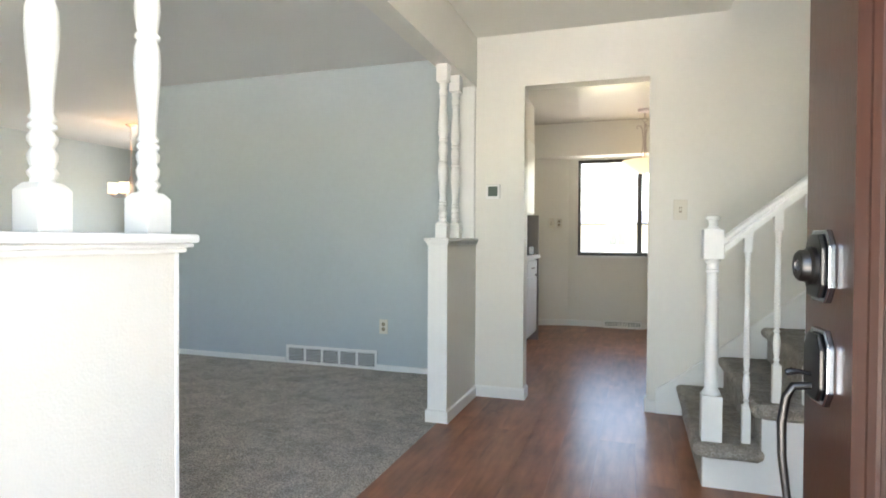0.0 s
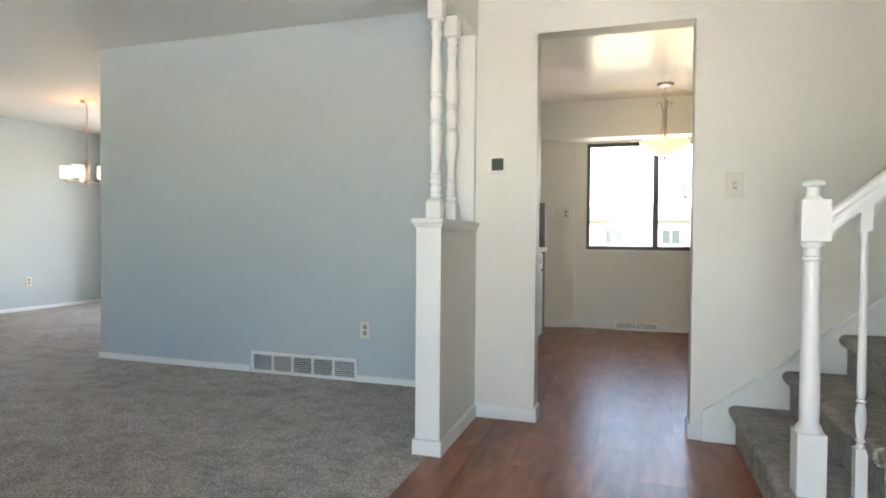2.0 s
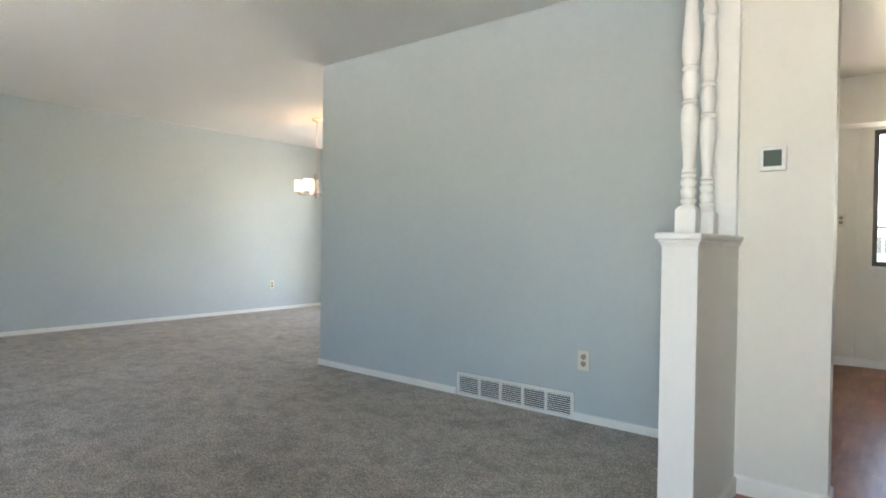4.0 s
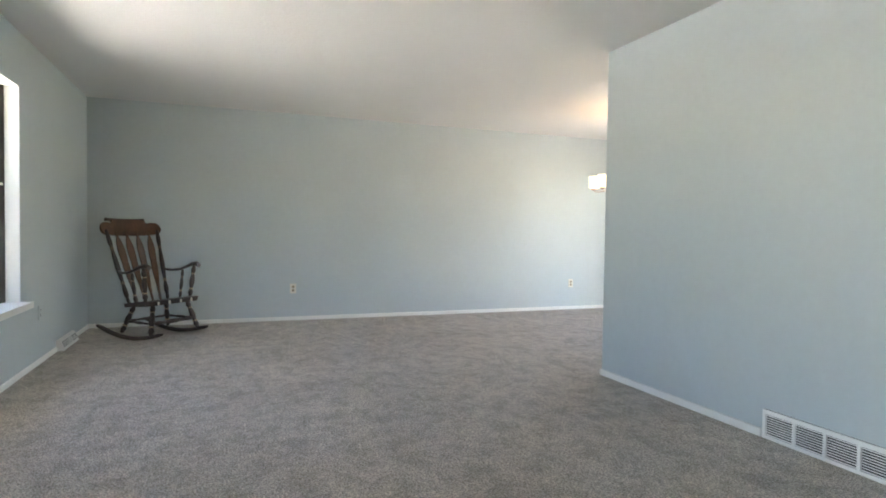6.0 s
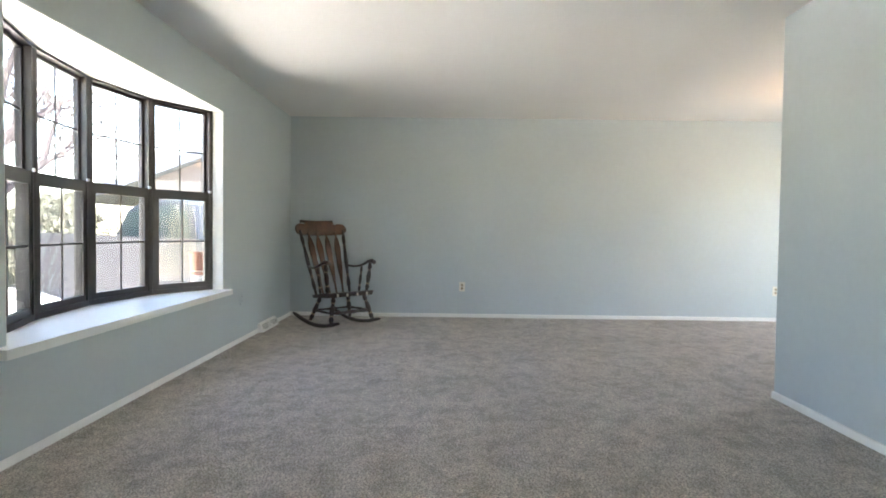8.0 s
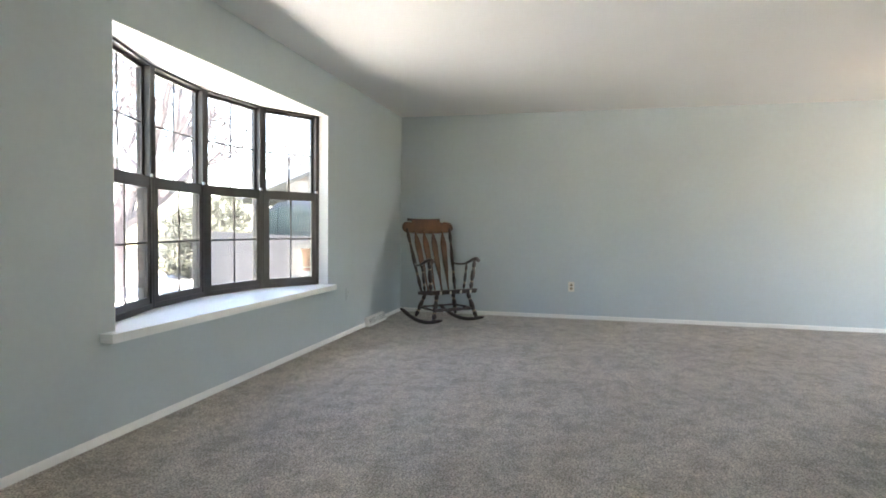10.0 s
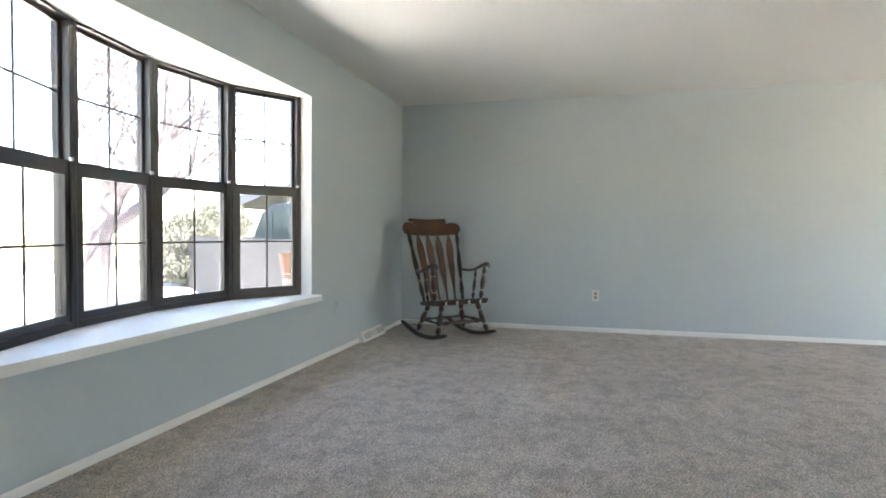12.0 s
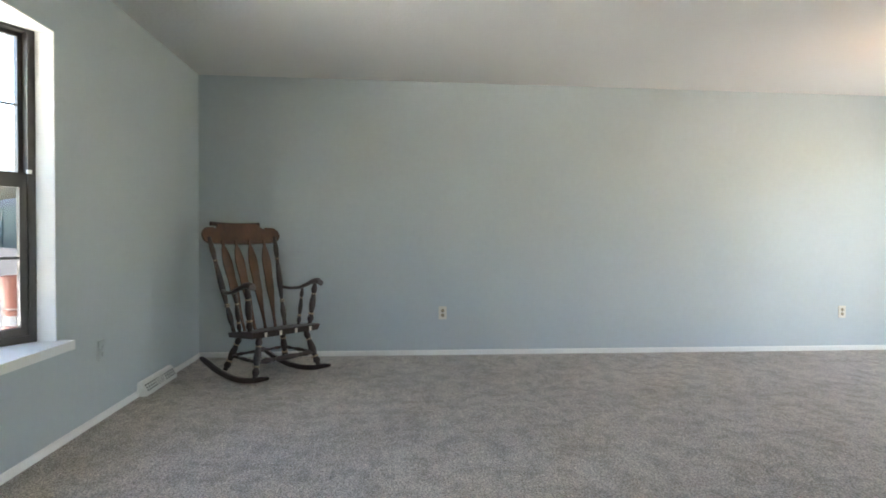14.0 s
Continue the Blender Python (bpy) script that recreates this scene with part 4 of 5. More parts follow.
# ---- kitchen pendant ----
def pendant(x, y):
    t = thing("pendant_lamp", (x, y, H), "brushed nickel pendant with lit alabaster glass bowl", "pendant lamp")
    bm = bmesh.new()
    lathe(bm, [(0.075, 0.0), (0.075, -0.012), (0.066, -0.026), (0.02, -0.034), (0.008, -0.04), (0.008, -0.085)], sides=28)
    part("canopy", bm, NICKEL, t, smooth=True)
    bm = bmesh.new()
    tube(bm, [(0.025 * math.cos(a), 0, -0.108 + 0.025 * math.sin(a)) for a in [i * math.pi / 6 for i in range(13)]], 0.003, 6)
    part("hanging_ring", bm, NICKEL, t, smooth=True)
    bm = bmesh.new()
    lathe(bm, [(0.006, -0.13), (0.006, -0.50), (0.02, -0.51), (0.02, -0.54), (0.006, -0.545)], sides=12)
    for i in range(3):
        a = math.radians(120 * i + 40)
        c, s = math.cos(a), math.sin(a)
        tube(bm, [(c * r, s * r, h) for r, h in ((0.075, -0.20), (0.085, -0.18), (0.072, -0.165), (0.045, -0.17), (0.026, -0.21), (0.016, -0.30), (0.016, -0.38), (0.03, -0.46), (0.036, -0.52), (0.02, -0.545))], 0.0055, 8)
    part("stem", bm, NICKEL, t, "scrolled nickel stem of three leaves", smooth=True)
    bm = bmesh.new()
    pr = [(0.225, -0.545), (0.215, -0.565), (0.18, -0.60), (0.12, -0.645), (0.06, -0.672), (0.012, -0.682)]
    inner = [(r - 0.004 if r > 0.02 else r, h + 0.004) for r, h in pr[::-1]]
    lathe(bm, pr + inner, sides=32)
    part("bowl_shade", bm, BOWLGLASS, t, "lit alabaster glass bowl", smooth=True)
    bm = bmesh.new()
    lathe(bm, [(0.006, -0.675), (0.018, -0.688), (0.014, -0.70), (0.006, -0.706), (0.009, -0.716), (0.003, -0.724)], sides=14)
    part("finial", bm, NICKEL, t, smooth=True)


pendant(0.325, 6.88)
lamp("pendant_bulb", "POINT", pose(0.325, 6.88, 1.97), 0.10, (1.0, 0.72, 0.42), radius=0.1)


# ---- kitchen cabinets, seen at their end ----
base = thing("base_cabinet", (-1.02, 5.6, 0), "white kitchen base cabinet beside the slanted wall", "cabinet")
bm = bmesh.new()
box(bm, -0.30, 0.27, -0.85, 0.83, 0.09, 0.86)
part("body", bm, WHITE, base, bevel=0.002)
bm = bmesh.new()
box(bm, -0.30, 0.20, -0.85, 0.82, 0.0, 0.09)
part("plinth", bm, DARK, base, "dark recessed plinth")
for k in range(3):
    bm = bmesh.new()
    ya = -0.84 + 0.56 * k
    box(bm, 0.27, 0.288, ya, ya + 0.54, 0.11, 0.68)
    door_part = part("cabinet_door", bm, WHITE, base, bevel=0.003)
    bm = bmesh.new()
    box(bm, 0.27, 0.288, ya, ya + 0.54, 0.70, 0.845)
    part("drawer", bm, WHITE, base, bevel=0.003)
    bm = bmesh.new()
    tube(bm, [(0.288, ya + 0.22, 0.77), (0.31, ya + 0.23, 0.77), (0.31, ya + 0.31, 0.77), (0.288, ya + 0.32, 0.77)], 0.005, 8)
    part("pull", bm, NICKEL, base, "nickel bar pull", smooth=True)
bm = bmesh.new()
box(bm, -1.34, -0.70, 4.75, 6.45, 0.862, 0.90)
tagged(part("worktop", bm, COUNTER, bevel=0.006), "pale grey laminate kitchen worktop on the cabinets", "worktop")
bm = bmesh.new()
box(bm, -1.34, -0.72, 6.452, 6.475, 0.0, 1.31)
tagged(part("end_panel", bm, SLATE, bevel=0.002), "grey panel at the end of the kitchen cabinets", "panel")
wc = thing("wall_cabinet", (-1.0, 5.6, 1.31), "white kitchen wall cabinet under the soffit", "cabinet")
bm = bmesh.new()
box(bm, -0.33, 0.225, -0.85, 0.80, 0.0, 0.735)
part("body", bm, WHITE, wc, bevel=0.002)
for k in range(3):
    bm = bmesh.new()
    ya = -0.84 + 0.545 * k
    box(bm, 0.225, 0.243, ya, ya + 0.53, 0.01, 0.725)
    part("cabinet_door", bm, WHITE, wc, bevel=0.003)
toaster = thing("dark_box", (-0.86, 6.25, 0.90), "small dark appliance on the kitchen worktop", "appliance")
bm = bmesh.new()
box(bm, -0.1, 0.1, -0.15, 0.15, 0.0, 0.085)
part("body", bm, DARK, toaster, bevel=0.01)
structure("wall_kitchen_cabinets", [(-1.6, -1.342, ACCENT + T, 6.475, -0.02, 2.05)], CREAM, "cream painted kitchen wall behind the cabinets")


# ---- rocking chair; it faces local +x ----
TURNED = [(0.6, 0.0), (0.72, 0.04), (0.62, 0.07), (0.95, 0.12), (1.0, 0.17), (0.8, 0.22), (0.62, 0.26), (0.85, 0.275), (0.62, 0.29), (0.75, 0.33), (0.98, 0.42), (1.05, 0.5),
          (0.95, 0.6), (0.72, 0.7), (0.62, 0.73), (0.9, 0.745), (0.62, 0.76), (0.85, 0.80), (0.98, 0.86), (0.75, 0.93), (0.6, 1.0)]


def turned(name, a, b, r, parent, rings=True, mat=None, label=""):
    m, length = between(a, b)
    bm = bmesh.new()
    lathe(bm, [(r * k, h * length) for k, h in TURNED], m, 14)
    o = part(name, bm, mat or DARKWOOD, parent, label, smooth=True)
    if rings:
        for h in (0.265, 0.285, 0.745):
            bm = bmesh.new()
            lathe(bm, [(r * 0.86, h * length - 0.003), (r * 0.97, h * length - 0.002), (r * 0.97, h * length + 0.002), (r * 0.86, h * length + 0.003)], m, 14)
            part("gold_band", bm, GOLD, o, "painted gold band", smooth=True)
    return o


def slab(bm, outline, depth, m):
    """A flat shape (a, b) cut from a board of that depth, laid by m: a to local x, b to local z, depth along y."""
    k = len(outline)
    lo = [bm.verts.new(m @ Vector((a, -depth / 2, b))) for a, b in outline]
    hi = [bm.verts.new(m @ Vector((a, depth / 2, b))) for a, b in outline]
    bm.faces.new(lo), bm.faces.new(hi[::-1])
    for i in range(k):
        bm.faces.new((lo[i], hi[i], hi[(i + 1) % k], lo[(i + 1) % k]))


def rocking_chair(x, y, rz):
    t = thing("rocking_chair", (x, y, 0), "dark wooden rocking chair with honey arrow slats on the carpet", "rocking chair", rz=rz)
    # seat: a scooped thick plank with a rolled front
    bm = bmesh.new()
    nx, ny = 12, 12
    top, bot = [], []
    for i in range(nx + 1):
        u = i / nx
        rt, rb = [], []
        for j in range(ny + 1):
            v = j / ny * 2 - 1
            half = 0.255 + 0.04 * u
            xx = -0.135 + 0.385 * u
            dip = 0.014 * math.sin(math.pi * min(1, u * 1.1)) * (1 - v * v)
            drop = 0.012 * max(0, (u - 0.85) / 0.15) ** 2
            tilt = 0.055 * (u - 1)
            rt.append(bm.verts.new((xx, v * half, 0.396 - dip - drop + tilt)))
            rb.append(bm.verts.new((xx - (0.012 if i == nx else 0), v * (half - 0.01), 0.338 + tilt * 0.6)))
        top.append(rt), bot.append(rb)
    for i in range(nx):
        for j in range(ny):
            bm.faces.new((top[i][j], top[i + 1][j], top[i + 1][j + 1], top[i][j + 1]))
            bm.faces.new((bot[i][j], bot[i][j + 1], bot[i + 1][j + 1], bot[i + 1][j]))
    for i in range(nx):
        bm.faces.new((top[i][0], bot[i][0], bot[i + 1][0], top[i + 1][0]))
        bm.faces.new((top[i][ny], top[i + 1][ny], bot[i + 1][ny], bot[i][ny]))
    for j in range(ny):
        bm.faces.new((top[0][j], top[0][j + 1], bot[0][j + 1], bot[0][j]))
        bm.faces.new((top[nx][j], bot[nx][j], bot[nx][j + 1], top[nx][j + 1]))
    seat = part("seat", bm, DARKWOOD, t, "dark glossy scooped wooden seat", smooth=True)
    # four small pale marks across the seat's front edge
    for yy in (-0.19, -0.065, 0.07, 0.2):
        bm = bmesh.new()
        box(bm, 0.2505, 0.2525, yy - 0.011, yy + 0.011, 0.342, 0.376)
        part("stencil_mark", bm, PLATE, seat, "small pale mark")
    # back: posts, four arrow slats, broad crest
    lean0, lean1 = Vector((-0.10, 0, 0.342)), Vector((-0.335, 0, 1.03))
    for s in (-1, 1):
        turned("back_post", lean0 + Vector((0, s * 0.225, 0)), lean1 + Vector((0, s * 0.29, 0.02)), 0.0225, t)
    for k in range(4):
        v = (k - 1.5) / 1.5
        a = lean0 + Vector((0, v * 0.135, 0))
        b = lean1 + Vector((-0.02 * (1 - v * v), v * 0.185, 0.0))
        m, length = between(a, b)
        # the slat's breadth runs along the chair's width
        z = (b - a).normalized()
        yv = Vector((0, 1, 0))
        xv = (yv - z * yv.dot(z)).normalized()
        nv = z.cross(xv)
        mm = Matrix.Translation(a) @ Matrix((xv, nv, z)).transposed().to_4x4()
        half = [(0.010, 0.0), (0.010, 0.10), (0.016, 0.22), (0.033, 0.42), (0.036, 0.50), (0.033, 0.56), (0.038, 0.64), (0.040, 0.74), (0.036, 0.80), (0.024, 0.88), (0.012, 0.93), (0.010, 1.0)]
        out = [(w, h * length) for w, h in half] + [(-w, h * length) for w, h in half[::-1]]
        bm = bmesh.new()
        slab(bm, out, 0.012, mm)
        part("arrow_slat", bm, HONEY, t, "honey-brown arrow-shaped back slat", bevel=0.002)
    zc = (lean1 - lean0).normalized()
    m = Matrix.Translation(lean1) @ Matrix((Vector((0, 1, 0)), Vector((-zc.z, 0, zc.x)), zc)).transposed().to_4x4()
    out = []
    for k in range(13):
        a = k / 12
        out.append((-0.275 + 0.55 * a, -0.03 - 0.012 * math.sin(math.pi * a)))
    for k in range(1, 8):
        a = -math.pi / 2 + math.pi * k / 8
        out.append((0.275 + 0.065 * math.cos(a), 0.035 + 0.065 * math.sin(a)))
    out += [(0.235, 0.10), (0.21, 0.088), (0.19, 0.10)]
    for k in range(9):
        a = k / 8
        out.append((0.185 - 0.37 * a, 0.122 + 0.012 * math.sin(math.pi * a)))
    out += [(-0.19, 0.10), (-0.21, 0.088), (-0.235, 0.10)]
    for k in range(1, 8):
        a = math.pi / 2 + math.pi * k / 8
        out.append((-0.275 + 0.065 * math.cos(a), 0.035 + 0.065 * math.sin(a)))
    bm = bmesh.new()
    slab(bm, out, 0.024, m)
    bmesh.ops.triangulate(bm, faces=[f for f in bm.faces if len(f.verts) > 4])
    bmesh.ops.subdivide_edges(bm, edges=[e for e in bm.edges if e.calc_length() > 0.08], cuts=4, use_grid_fill=False)
    for v in bm.verts:
        v.co.x -= 0.045 * (1 - (v.co.y / 0.34) ** 2)
    crest = part("crest_rail", bm, HONEY, t, "broad curved honey-brown crest rail with rolled top")
    bm = bmesh.new()
    pts = []
    for k in range(13):
        yy = -0.215 + 0.43 * k / 12
        p = lean1 + zc * (0.130 - 0.008 * math.sin(math.pi * k / 12)) + Vector((-0.045 * (1 - (yy / 0.305) ** 2) - 0.045, yy, 0))
        pts.append(p)
    tube(bm, pts, [0.018] + [0.017] * 11 + [0.018], 10)
    part("crest_roll", bm, DARKWOOD, t, "dark rolled top of the crest", smooth=True)
    # arms
    for s in (-1, 1):
        bm = bmesh.new()
        path = [(-0.205, 0.255, 0.655), (-0.165, 0.265, 0.643), (-0.10, 0.285, 0.638), (0.0, 0.298, 0.650), (0.09, 0.302, 0.682), (0.165, 0.300, 0.710), (0.22, 0.298, 0.714), (0.250, 0.297, 0.700), (0.257, 0.297, 0.682)]
        rows = []
        wid = [0.016, 0.02, 0.024, 0.025, 0.026, 0.030, 0.034, 0.030, 0.010]
        thk = [0.014, 0.014, 0.014, 0.015, 0.018, 0.022, 0.026, 0.022, 0.006]
        for (px_, py_, pz_), w, h in zip(path, wid, thk):
            rows.append([bm.verts.new((px_, s * py_ + w * math.cos(a), pz_ + h * math.sin(a) * (0.8 if math.sin(a) < 0 else 1))) for a in [i * math.pi / 6 for i in range(12)]])
        for r0, r1 in zip(rows, rows[1:]):
            for i in range(12):
                bm.faces.new((r0[i], r0[(i + 1) % 12], r1[(i + 1) % 12], r1[i]))
        bm.faces.new(rows[0][::-1]), bm.faces.new(rows[-1])
        part("armrest", bm, DARKWOOD, t, "dark scrolled armrest", smooth=True)
        turned("arm_post", (0.165, s * 0.262, 0.37), (0.185, s * 0.298, 0.695), 0.0245, t)
        turned("arm_spindle", (0.03, s * 0.258, 0.352), (0.03, s * 0.296, 0.645), 0.017, t)
    # legs, rungs, rockers
    feet = {}
    for s in (-1, 1):
        f, b = Vector((0.255, s * 0.28, 0.062)), Vector((-0.15, s * 0.268, 0.062))
        turned("leg", f, (0.19, s * 0.20, 0.345), 0.027, t)
        turned("leg", b, (-0.08, s * 0.185, 0.315), 0.026, t)
        feet[s] = (f, b)
        mid_f, mid_b = f.lerp(Vector((0.19, s * 0.20, 0.345)), 0.38), b.lerp(Vector((-0.08, s * 0.185, 0.345)), 0.38)
        turned("rung", mid_b, mid_f, 0.014, t, rings=False)
        feet[s] = (mid_f, mid_b)
        bm = bmesh.new()
        # a bent runner: part of a ring that touches the floor under the seat
        R, n = 1.15, 18
        rows = []
        for k in range(n + 1):
            xx = -0.49 + 0.88 * k / n
            a = (xx + 0.02) / R
            z = R - R * math.cos(a)
            taper = min(1, 3.5 * (1 - abs(k / n * 2 - 1)) + 0.5)
            h, w = 0.032 * taper + 0.006, 0.013
            zlo = z + 0.001
            rows.append([bm.verts.new((xx, s * 0.272 + p, q)) for p, q in ((-w, zlo), (w, zlo), (w, zlo + h), (-w, zlo + h))])
        for r0, r1 in zip(rows, rows[1:]):
            for i in range(4):
                bm.faces.new((r0[i], r0[(i + 1) % 4], r1[(i + 1) % 4], r1[i]))
        bm.faces.new(rows[0][::-1]), bm.faces.new(rows[-1])
        part("rocker", bm, DARKWOOD, t, "dark bent rocker runner", bevel=0.003)
    turned("rung", feet[-1][0], feet[1][0], 0.021, t, rings=False)
    turned("rung", feet[-1][1], feet[1][1], 0.014, t, rings=False)
    return t


rocking_chair(-6.67, 1.285, 46.0)


# ---- outdoors ----
bm = bmesh.new()
v = [bm.verts.new(p) for p in ((-400, -400, -0.32), (400, -400, -0.32), (400, 400, -0.32), (-400, 400, -0.32))]
bm.faces.new(v)
tagged(part("ground", bm, LAWN), "dry winter lawn round the house", kind="structure")
structure("driveway", [(-15.0, 6.0, -13.9, -1.4, -0.34, -0.30)], CONCRETE, "sunlit pale concrete driveway before the house")
structure("porch", [(-1.2, 2.0, -1.4, 0.36, -0.34, -0.03)], CONCRETE, "concrete porch step at the front door")
structure("patio", [(-7.5, 4.0, BACK + 0.15, 13.0, -0.34, -0.28)], PATIO, "sunlit pale concrete patio behind the house")
structure("road", [(-60, 60, -22, -14, -0.34, -0.31)], ASPHALT, "asphalt street beyond the yard")
structure("foundation", [(FAR - 0.15, 5.32, 0.36, BACK + 0.15, -0.34, -0.12)], CONCRETE, "concrete house foundation")
structure("bow_base", [(-5.2, -2.75, 0.10, 0.42, 0.1, 0.49)], CREAM, "cream boxed base under the bow window")


def fence():
    t = thing("garden_fence", (-9.0, -2.5, -0.32), "weathered grey board fence across the side yard", "fence")
    a, b = Vector((-6.6, 0.0, -0.32)), Vector((-16.2, -10.2, -0.32))
    length = (b - a).length
    ang = math.degrees(math.atan2(b.y - a.y, b.x - a.x))
    n = int(length / 0.145)
    mesh = None
    for k in range(n):
        p = a.lerp(b, (k + 0.5) / n)
        if mesh is None:
            bm = bmesh.new()
            box(bm, -0.0715, 0.0715, -0.01, 0.01, 0.03, 1.25)
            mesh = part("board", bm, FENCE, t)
            o = mesh
        else:
            o = new("board", mesh.data)
            o.parent = t
        o.matrix_basis = t.matrix_basis.inverted() @ pose(p.x, p.y, -0.32, 0, 0, ang)
    c = Vector((-7.42, 0.28, -0.32))
    back = math.degrees(math.atan2(c.y - a.y, c.x - a.x))
    for k in range(6):
        p = a.lerp(c, (k + 0.5) / 6)
        o = new("board", mesh.data)
        o.parent = t
        o.matrix_basis = t.matrix_basis.inverted() @ pose(p.x, p.y, -0.32, 0, 0, back)
    for z in (0.25, 1.1):
        for span, turn in ((length, ang), ((c - a).length, back)):
            bm = bmesh.new()
            box(bm, 0, span, -0.05, -0.011, z, z + 0.08)
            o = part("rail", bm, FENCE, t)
            o.matrix_basis = t.matrix_basis.inverted() @ pose(a.x, a.y, -0.32, 0, 0, turn)


fence()


def neighbour_house():
    t = thing("neighbour_house", (-19.0, 0.4, -0.32), "peach-sided neighbour house with grey gable roof", "house")
    bm = bmesh.new()
    prism(bm, [(-6.4, 0), (6.4, 0), (6.4, 2.75), (0, 5.1), (-6.4, 2.75)], -4.0, 2.6, "x")
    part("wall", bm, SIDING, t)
    for s in (-1, 1):
        bm = bmesh.new()
        prism(bm, [(0, 5.02), (s * 8.0, 2.05), (s * 8.0, 2.34), (0, 5.3)], -4.3, 3.0, "x")
        part("roof", bm, SHINGLE, t)
    for yy in (-2.6, 1.4):
        bm = bmesh.new()
        box(bm, 2.6, 2.66, yy, yy + 1.2, 1.2, 2.2)
        part("window", bm, CARGLASS, t, "dark window")


neighbour_house()


def far_house(x, y, w, label, roof_h=1.0):
    t = thing("far_house", (x, y, -0.32), label, "house", "houses beyond the back yards")
    bm = bmesh.new()
    box(bm, -w / 2, w / 2, 0, 7, 0, 2.55)
    part("wall", bm, PALE_SIDING, t)
    bm = bmesh.new()
    prism(bm, [(-0.5, 2.5), (3.5, 2.5 + roof_h), (7.5, 2.5), (7.5, 2.4), (-0.5, 2.4)], -w / 2 - 0.3, w / 2 + 0.3, "x")
    part("roof", bm, SHINGLE, t)
    for k in range(int(w / 3.4)):
        xa = -w / 2 + 1.2 + k * 3.4
        bm = bmesh.new()
        box(bm, xa - 0.05, xa + 1.15, -0.04, -0.005, 1.0, 2.0)
        wd = part("window", bm, WHITE, t, "white framed window")
        for q in (0, 0.57):
            bm = bmesh.new()
            box(bm, xa + 0.02 + q, xa + 0.51 + q, -0.055, -0.041, 1.07, 1.93)
            part("pane", bm, FARGLASS, wd)


far_house(1.0, 40.0, 14.0, "low pale house with grey roof beyond the back yard")
far_house(-16.0, 42.0, 12.0, "low pale house further along the back yards")


def car():
    """A parked van-like car whose length runs along y, nose to -y."""
    t = thing("parked_car", (-10.44, -2.0, -0.32), "dark blue parked sport utility car behind the fence", "car", rz=-43.4)
    side = [(-2.3, 0.45), (-2.32, 0.85), (-2.2, 1.02), (-1.2, 1.14), (-0.45, 1.68), (0.2, 1.80), (1.6, 1.80), (2.15, 1.70), (2.35, 1.1), (2.38, 0.45), (1.95, 0.35), (-1.9, 0.35)]
    bm = bmesh.new()
    prism(bm, side, -0.92, 0.92, "x")
    part("body", bm, CARBLUE, t, bevel=0.05, smooth=True)
    for s in (-1, 1):
        bm = bmesh.new()
        prism(bm, [(-1.0, 1.16), (-0.42, 1.6), (0.3, 1.70), (0.3, 1.16)], s * 0.925, s * 0.935, "x")
        part("side_window", bm, CARGLASS, t, "dark side glass")
        bm = bmesh.new()
        prism(bm, [(0.36, 1.16), (0.36, 1.70), (1.5, 1.71), (2.0, 1.62), (2.1, 1.16)], s * 0.925, s * 0.935, "x")
        part("side_window", bm, CARGLASS, t, "dark side glass")
        for yy in (-1.45, 1.45):
            bm = bmesh.new()
            lathe(bm, [(0.2, 0), (0.35, 0.01), (0.37, 0.05), (0.37, 0.2), (0.35, 0.24), (0.2, 0.245)], pose(s * 0.72 - 0.12, yy, 0.37, 0, 90, 0), 24)
            wheel = part("tyre", bm, RUBBER, t, smooth=True)
            bm = bmesh.new()
            lathe(bm, [(0.2, -0.004), (0.2, 0.255), (0.05, 0.26)], pose(s * 0.72 - 0.12, yy, 0.37, 0, 90, 0), 20)
            part("rim", bm, STEEL, wheel, "alloy rim")


car()
bucket = thing("bucket_post", (-5.39, 0.265, -0.32), "orange plastic bucket on a pale banded garden post outside", "garden post")
bm = bmesh.new()
lathe(bm, [(0.045, 0), (0.045, 0.86), (0.06, 0.88), (0.06, 0.94), (0.05, 0.96), (0.05, 1.0)], sides=20)
part("post", bm, PALE_SIDING, bucket, "pale painted post", smooth=True)
for z in (0.88, 0.96):
    bm = bmesh.new()
    lathe(bm, [(0.058, z), (0.064, z + 0.004), (0.064, z + 0.026), (0.058, z + 0.03)], sides=20)
    part("band", bm, ORANGE, bucket, "orange band", smooth=True)
bm = bmesh.new()
lathe(bm, [(0.06, 1.0), (0.082, 1.15), (0.088, 1.15), (0.088, 1.165), (0.078, 1.165), (0.055, 1.015)], sides=24)
part("bucket", bm, ORANGE, bucket, "flared orange bucket", smooth=True)


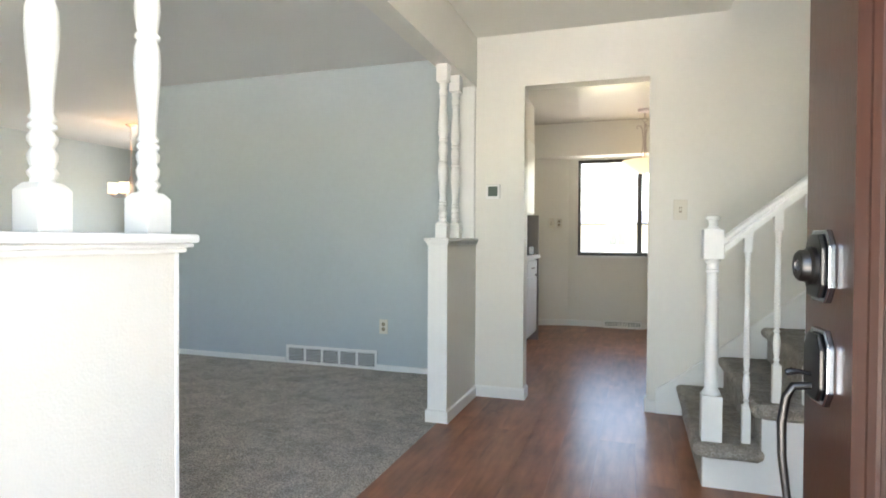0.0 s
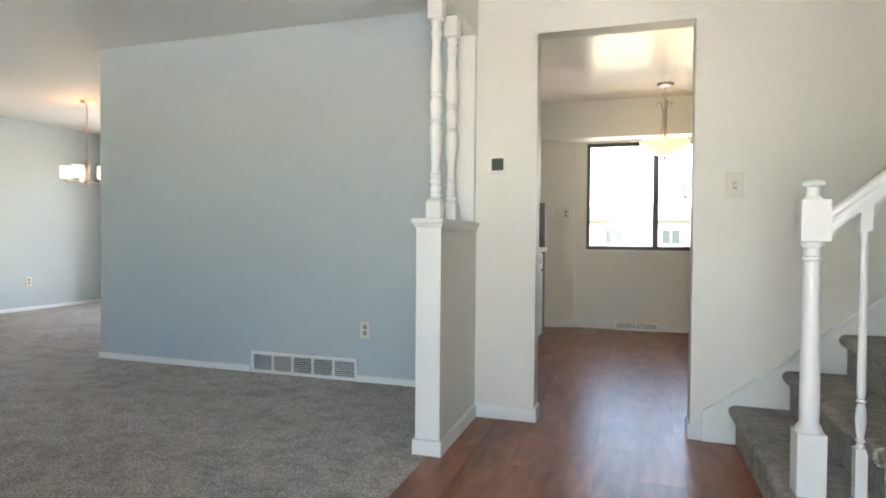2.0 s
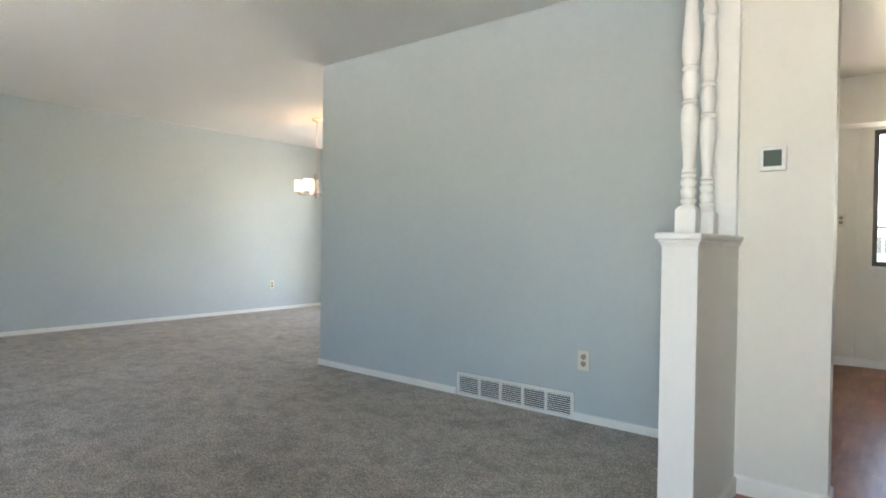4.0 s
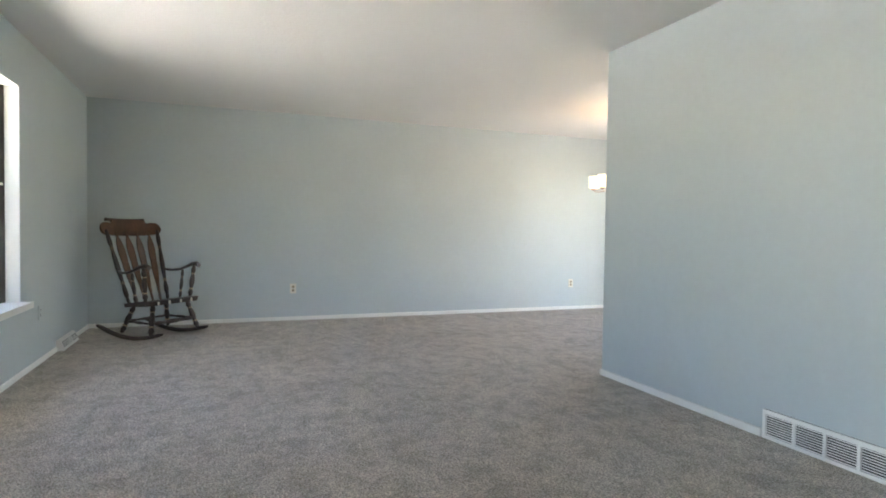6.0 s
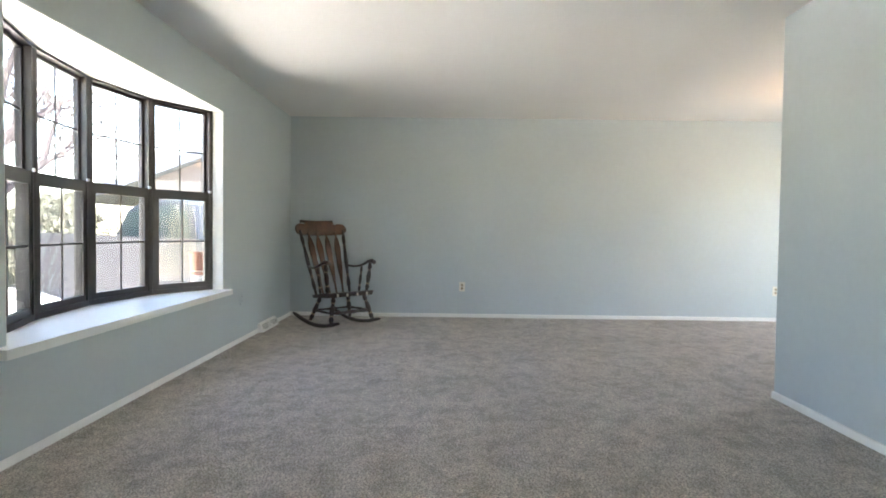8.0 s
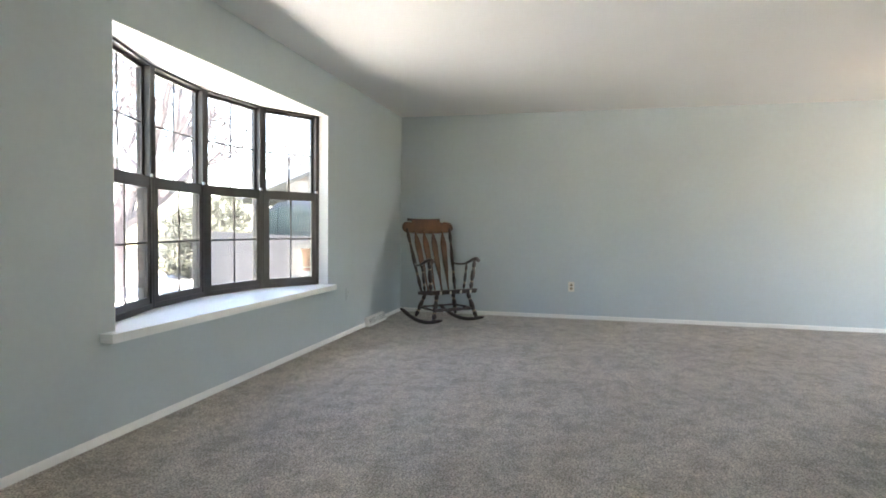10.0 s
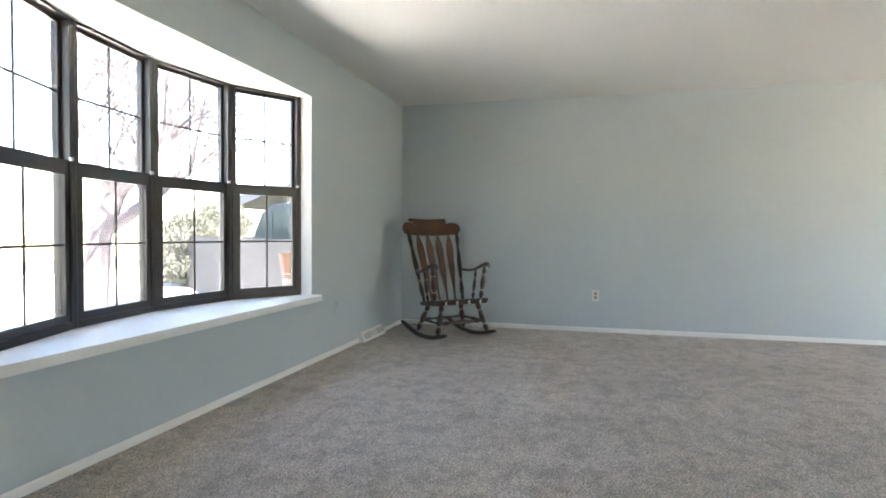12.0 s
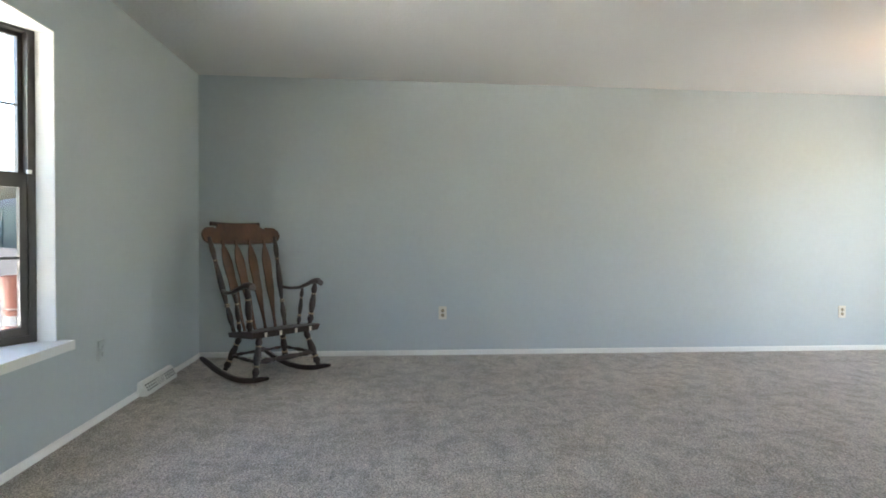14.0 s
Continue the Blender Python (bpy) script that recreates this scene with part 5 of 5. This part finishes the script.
def tree(x, y, height, seed, leaves, leafmat, label, spread=1.0, last=4, stout=0.62):
    rn = random.Random(seed)
    t = thing("tree", (x, y, -0.32), label, "tree")
    bm = bmesh.new()
    tips = []

    def limb(p, d, length, r, depth):
        pts, rad = [p.copy()], [r]
        for k in range(4):
            d = (d + Vector((rn.uniform(-.22, .22), rn.uniform(-.22, .22), rn.uniform(-.05, .2)))).normalized()
            p = p + d * length / 4
            pts.append(p.copy())
            rad.append(r * (1 - 0.5 * (k + 1) / 4))
        tube(bm, pts, rad, 7 if depth < 2 else 4)
        if depth >= last:
            tips.append(pts[-1])
            return
        for k in range(rn.choice((3, 3, 4)) if depth else 5):
            i = rn.randint(2, 4)
            a = rn.uniform(0, 2 * math.pi)
            nd = (d * 0.7 + Vector((math.cos(a), math.sin(a), rn.uniform(-0.1, 0.6))) * spread).normalized()
            limb(pts[i], nd, length * rn.uniform(0.55, 0.75), rad[i] * stout, depth + 1)
        tips.append(pts[-1])

    limb(Vector((0, 0, -0.1)), Vector((0, 0, 1)), height * 0.4, height * 0.035, 0)
    part("trunk", bm, BARK, t, "bare rough bark trunk and limbs", smooth=True)
    if leaves:
        bm = bmesh.new()
        for k in range(leaves):
            c = rn.choice(tips) + Vector((rn.gauss(0, .3), rn.gauss(0, .3), rn.gauss(0, .25)))
            q = Euler((rn.uniform(0, 6), rn.uniform(0, 6), rn.uniform(0, 6))).to_matrix()
            s = rn.uniform(0.03, 0.07)
            bm.faces.new([bm.verts.new(c + q @ Vector(o) * s) for o in ((-1, 0, 0), (0, -.5, 0.1), (1, 0, 0), (0, .5, 0.1))])
        part("crown", bm, leafmat, t, "sparse crown of small leaves")
    return t


tree(-8.8, -5.3, 7.0, 3, 2500, PINKLEAF, "bare spreading tree with a few dull dry leaves", last=5, stout=0.7)
tree(-27.5, -10.5, 8.5, 12, 6000, PINKLEAF, "bare grey street tree behind the neighbour house")
tree(3.3, 24.0, 5.0, 8, 5000, LEAF, "small garden tree with green and rusty leaves beyond the patio")


def bush(x, y, r, h, seed, label):
    rn = random.Random(seed)
    t = thing("shrub", (x, y, -0.32), label, "shrub")
    bm = bmesh.new()
    for k in range(9):
        a = rn.uniform(0, 6.28)
        tube(bm, [(0, 0, -0.05), (math.cos(a) * r * 0.3, math.sin(a) * r * 0.3, h * 0.4), (math.cos(a) * r * 0.6, math.sin(a) * r * 0.6, h * 0.8)], [0.04, 0.03, 0.01], 5)
    part("stems", bm, BARK, t)
    bm = bmesh.new()
    for k in range(9000):
        a, b, c = rn.uniform(0, 6.283), rn.uniform(0, 1) ** 0.4, rn.uniform(0, 1)
        lump = 0.75 + 0.35 * math.sin(3 * a + seed) * math.sin(5 * c * 3 + a)
        rr = r * b * lump * math.sin(math.pi * min(1, 0.12 + c * 0.88)) ** 0.6
        p = Vector((rr * math.cos(a), rr * math.sin(a), 0.1 + c * h))
        q = Euler((rn.uniform(0, 6), rn.uniform(0, 6), rn.uniform(0, 6))).to_matrix()
        s = rn.uniform(0.025, 0.06)
        bm.faces.new([bm.verts.new(p + q @ Vector(o) * s) for o in ((-1, 0, 0), (0, -.5, 0.1), (1, 0, 0), (0, .5, 0.1))])
    part("foliage", bm, LEAF, t, "dense small green leaves")


bush(-14.4, -6.7, 1.2, 2.1, 5, "tall evergreen shrub behind the fence")
bush(-18.5, -10.2, 1.5, 2.3, 6, "broad evergreen shrub behind the fence")
bush(-13.2, -7.0, 1.1, 1.7, 9, "wide pale green shrub behind the fence")
bush(4.9, 36.0, 1.0, 2.2, 7, "round green shrub before the pale house")

# ---- vinyl planks ----
floor = thing("floor", (0, 0, 0), "reddish-brown wood-look vinyl plank floor with low sheen", "floor", kind="structure")
PW, PL = 0.18, 1.22
plank_meshes = {}


def plank(x0, x1, y0, y1):
    key = (round(x1 - x0, 3), round(y1 - y0, 3))
    if key not in plank_meshes:
        w, l2, c = key[0] / 2 - 0.0001, key[1] / 2 - 0.0001, 0.0003
        bm = bmesh.new()
        lo = [bm.verts.new(p) for p in ((-w, -l2, -0.006), (w, -l2, -0.006), (w, l2, -0.006), (-w, l2, -0.006))]
        md = [bm.verts.new((v.co.x, v.co.y, -0.0004)) for v in lo]
        hi = [bm.verts.new((v.co.x * (1 - c / w), v.co.y * (1 - c / l2), 0)) for v in lo]
        for a, b in ((lo, md), (md, hi)):
            for i in range(4):
                bm.faces.new((a[i], a[(i + 1) % 4], b[(i + 1) % 4], b[i]))
        bm.faces.new(hi)
        me = bpy.data.meshes.new("plank")
        bm.to_mesh(me)
        bm.free()
        me.materials.append(PLANK)
        plank_meshes[key] = me
    ob = new("plank", plank_meshes[key])
    ob.location = ((x0 + x1) / 2, (y0 + y1) / 2, 0)
    ob.parent = floor


rnd = random.Random(4)
x = -0.83
while x < 3.2:
    y = 0.36 - rnd.uniform(0.1, 1.1)
    while y < BACK:
        x1, ya, yb = min(x + PW, 3.2), max(y, 0.36), min(y + PL, BACK)
        if yb - ya > 0.02 and x1 - x > 0.02 and not (x > 1.6 and yb < 4.2):
            plank(x, x1, ya, yb)
        y += PL
    x += PW
x = -0.83
bm = bmesh.new()
box(bm, -0.83, 3.3, 0.3, BACK, -0.02, -0.008)
part("underlay", bm, DARK, floor, "dark underlay in the plank joints")
bm = bmesh.new()
box(bm, -3.865, -0.831, ACCENT + T, BACK, -0.02, 0.0)
part("plank_field", bm, PLANK, floor, "far kitchen planks")
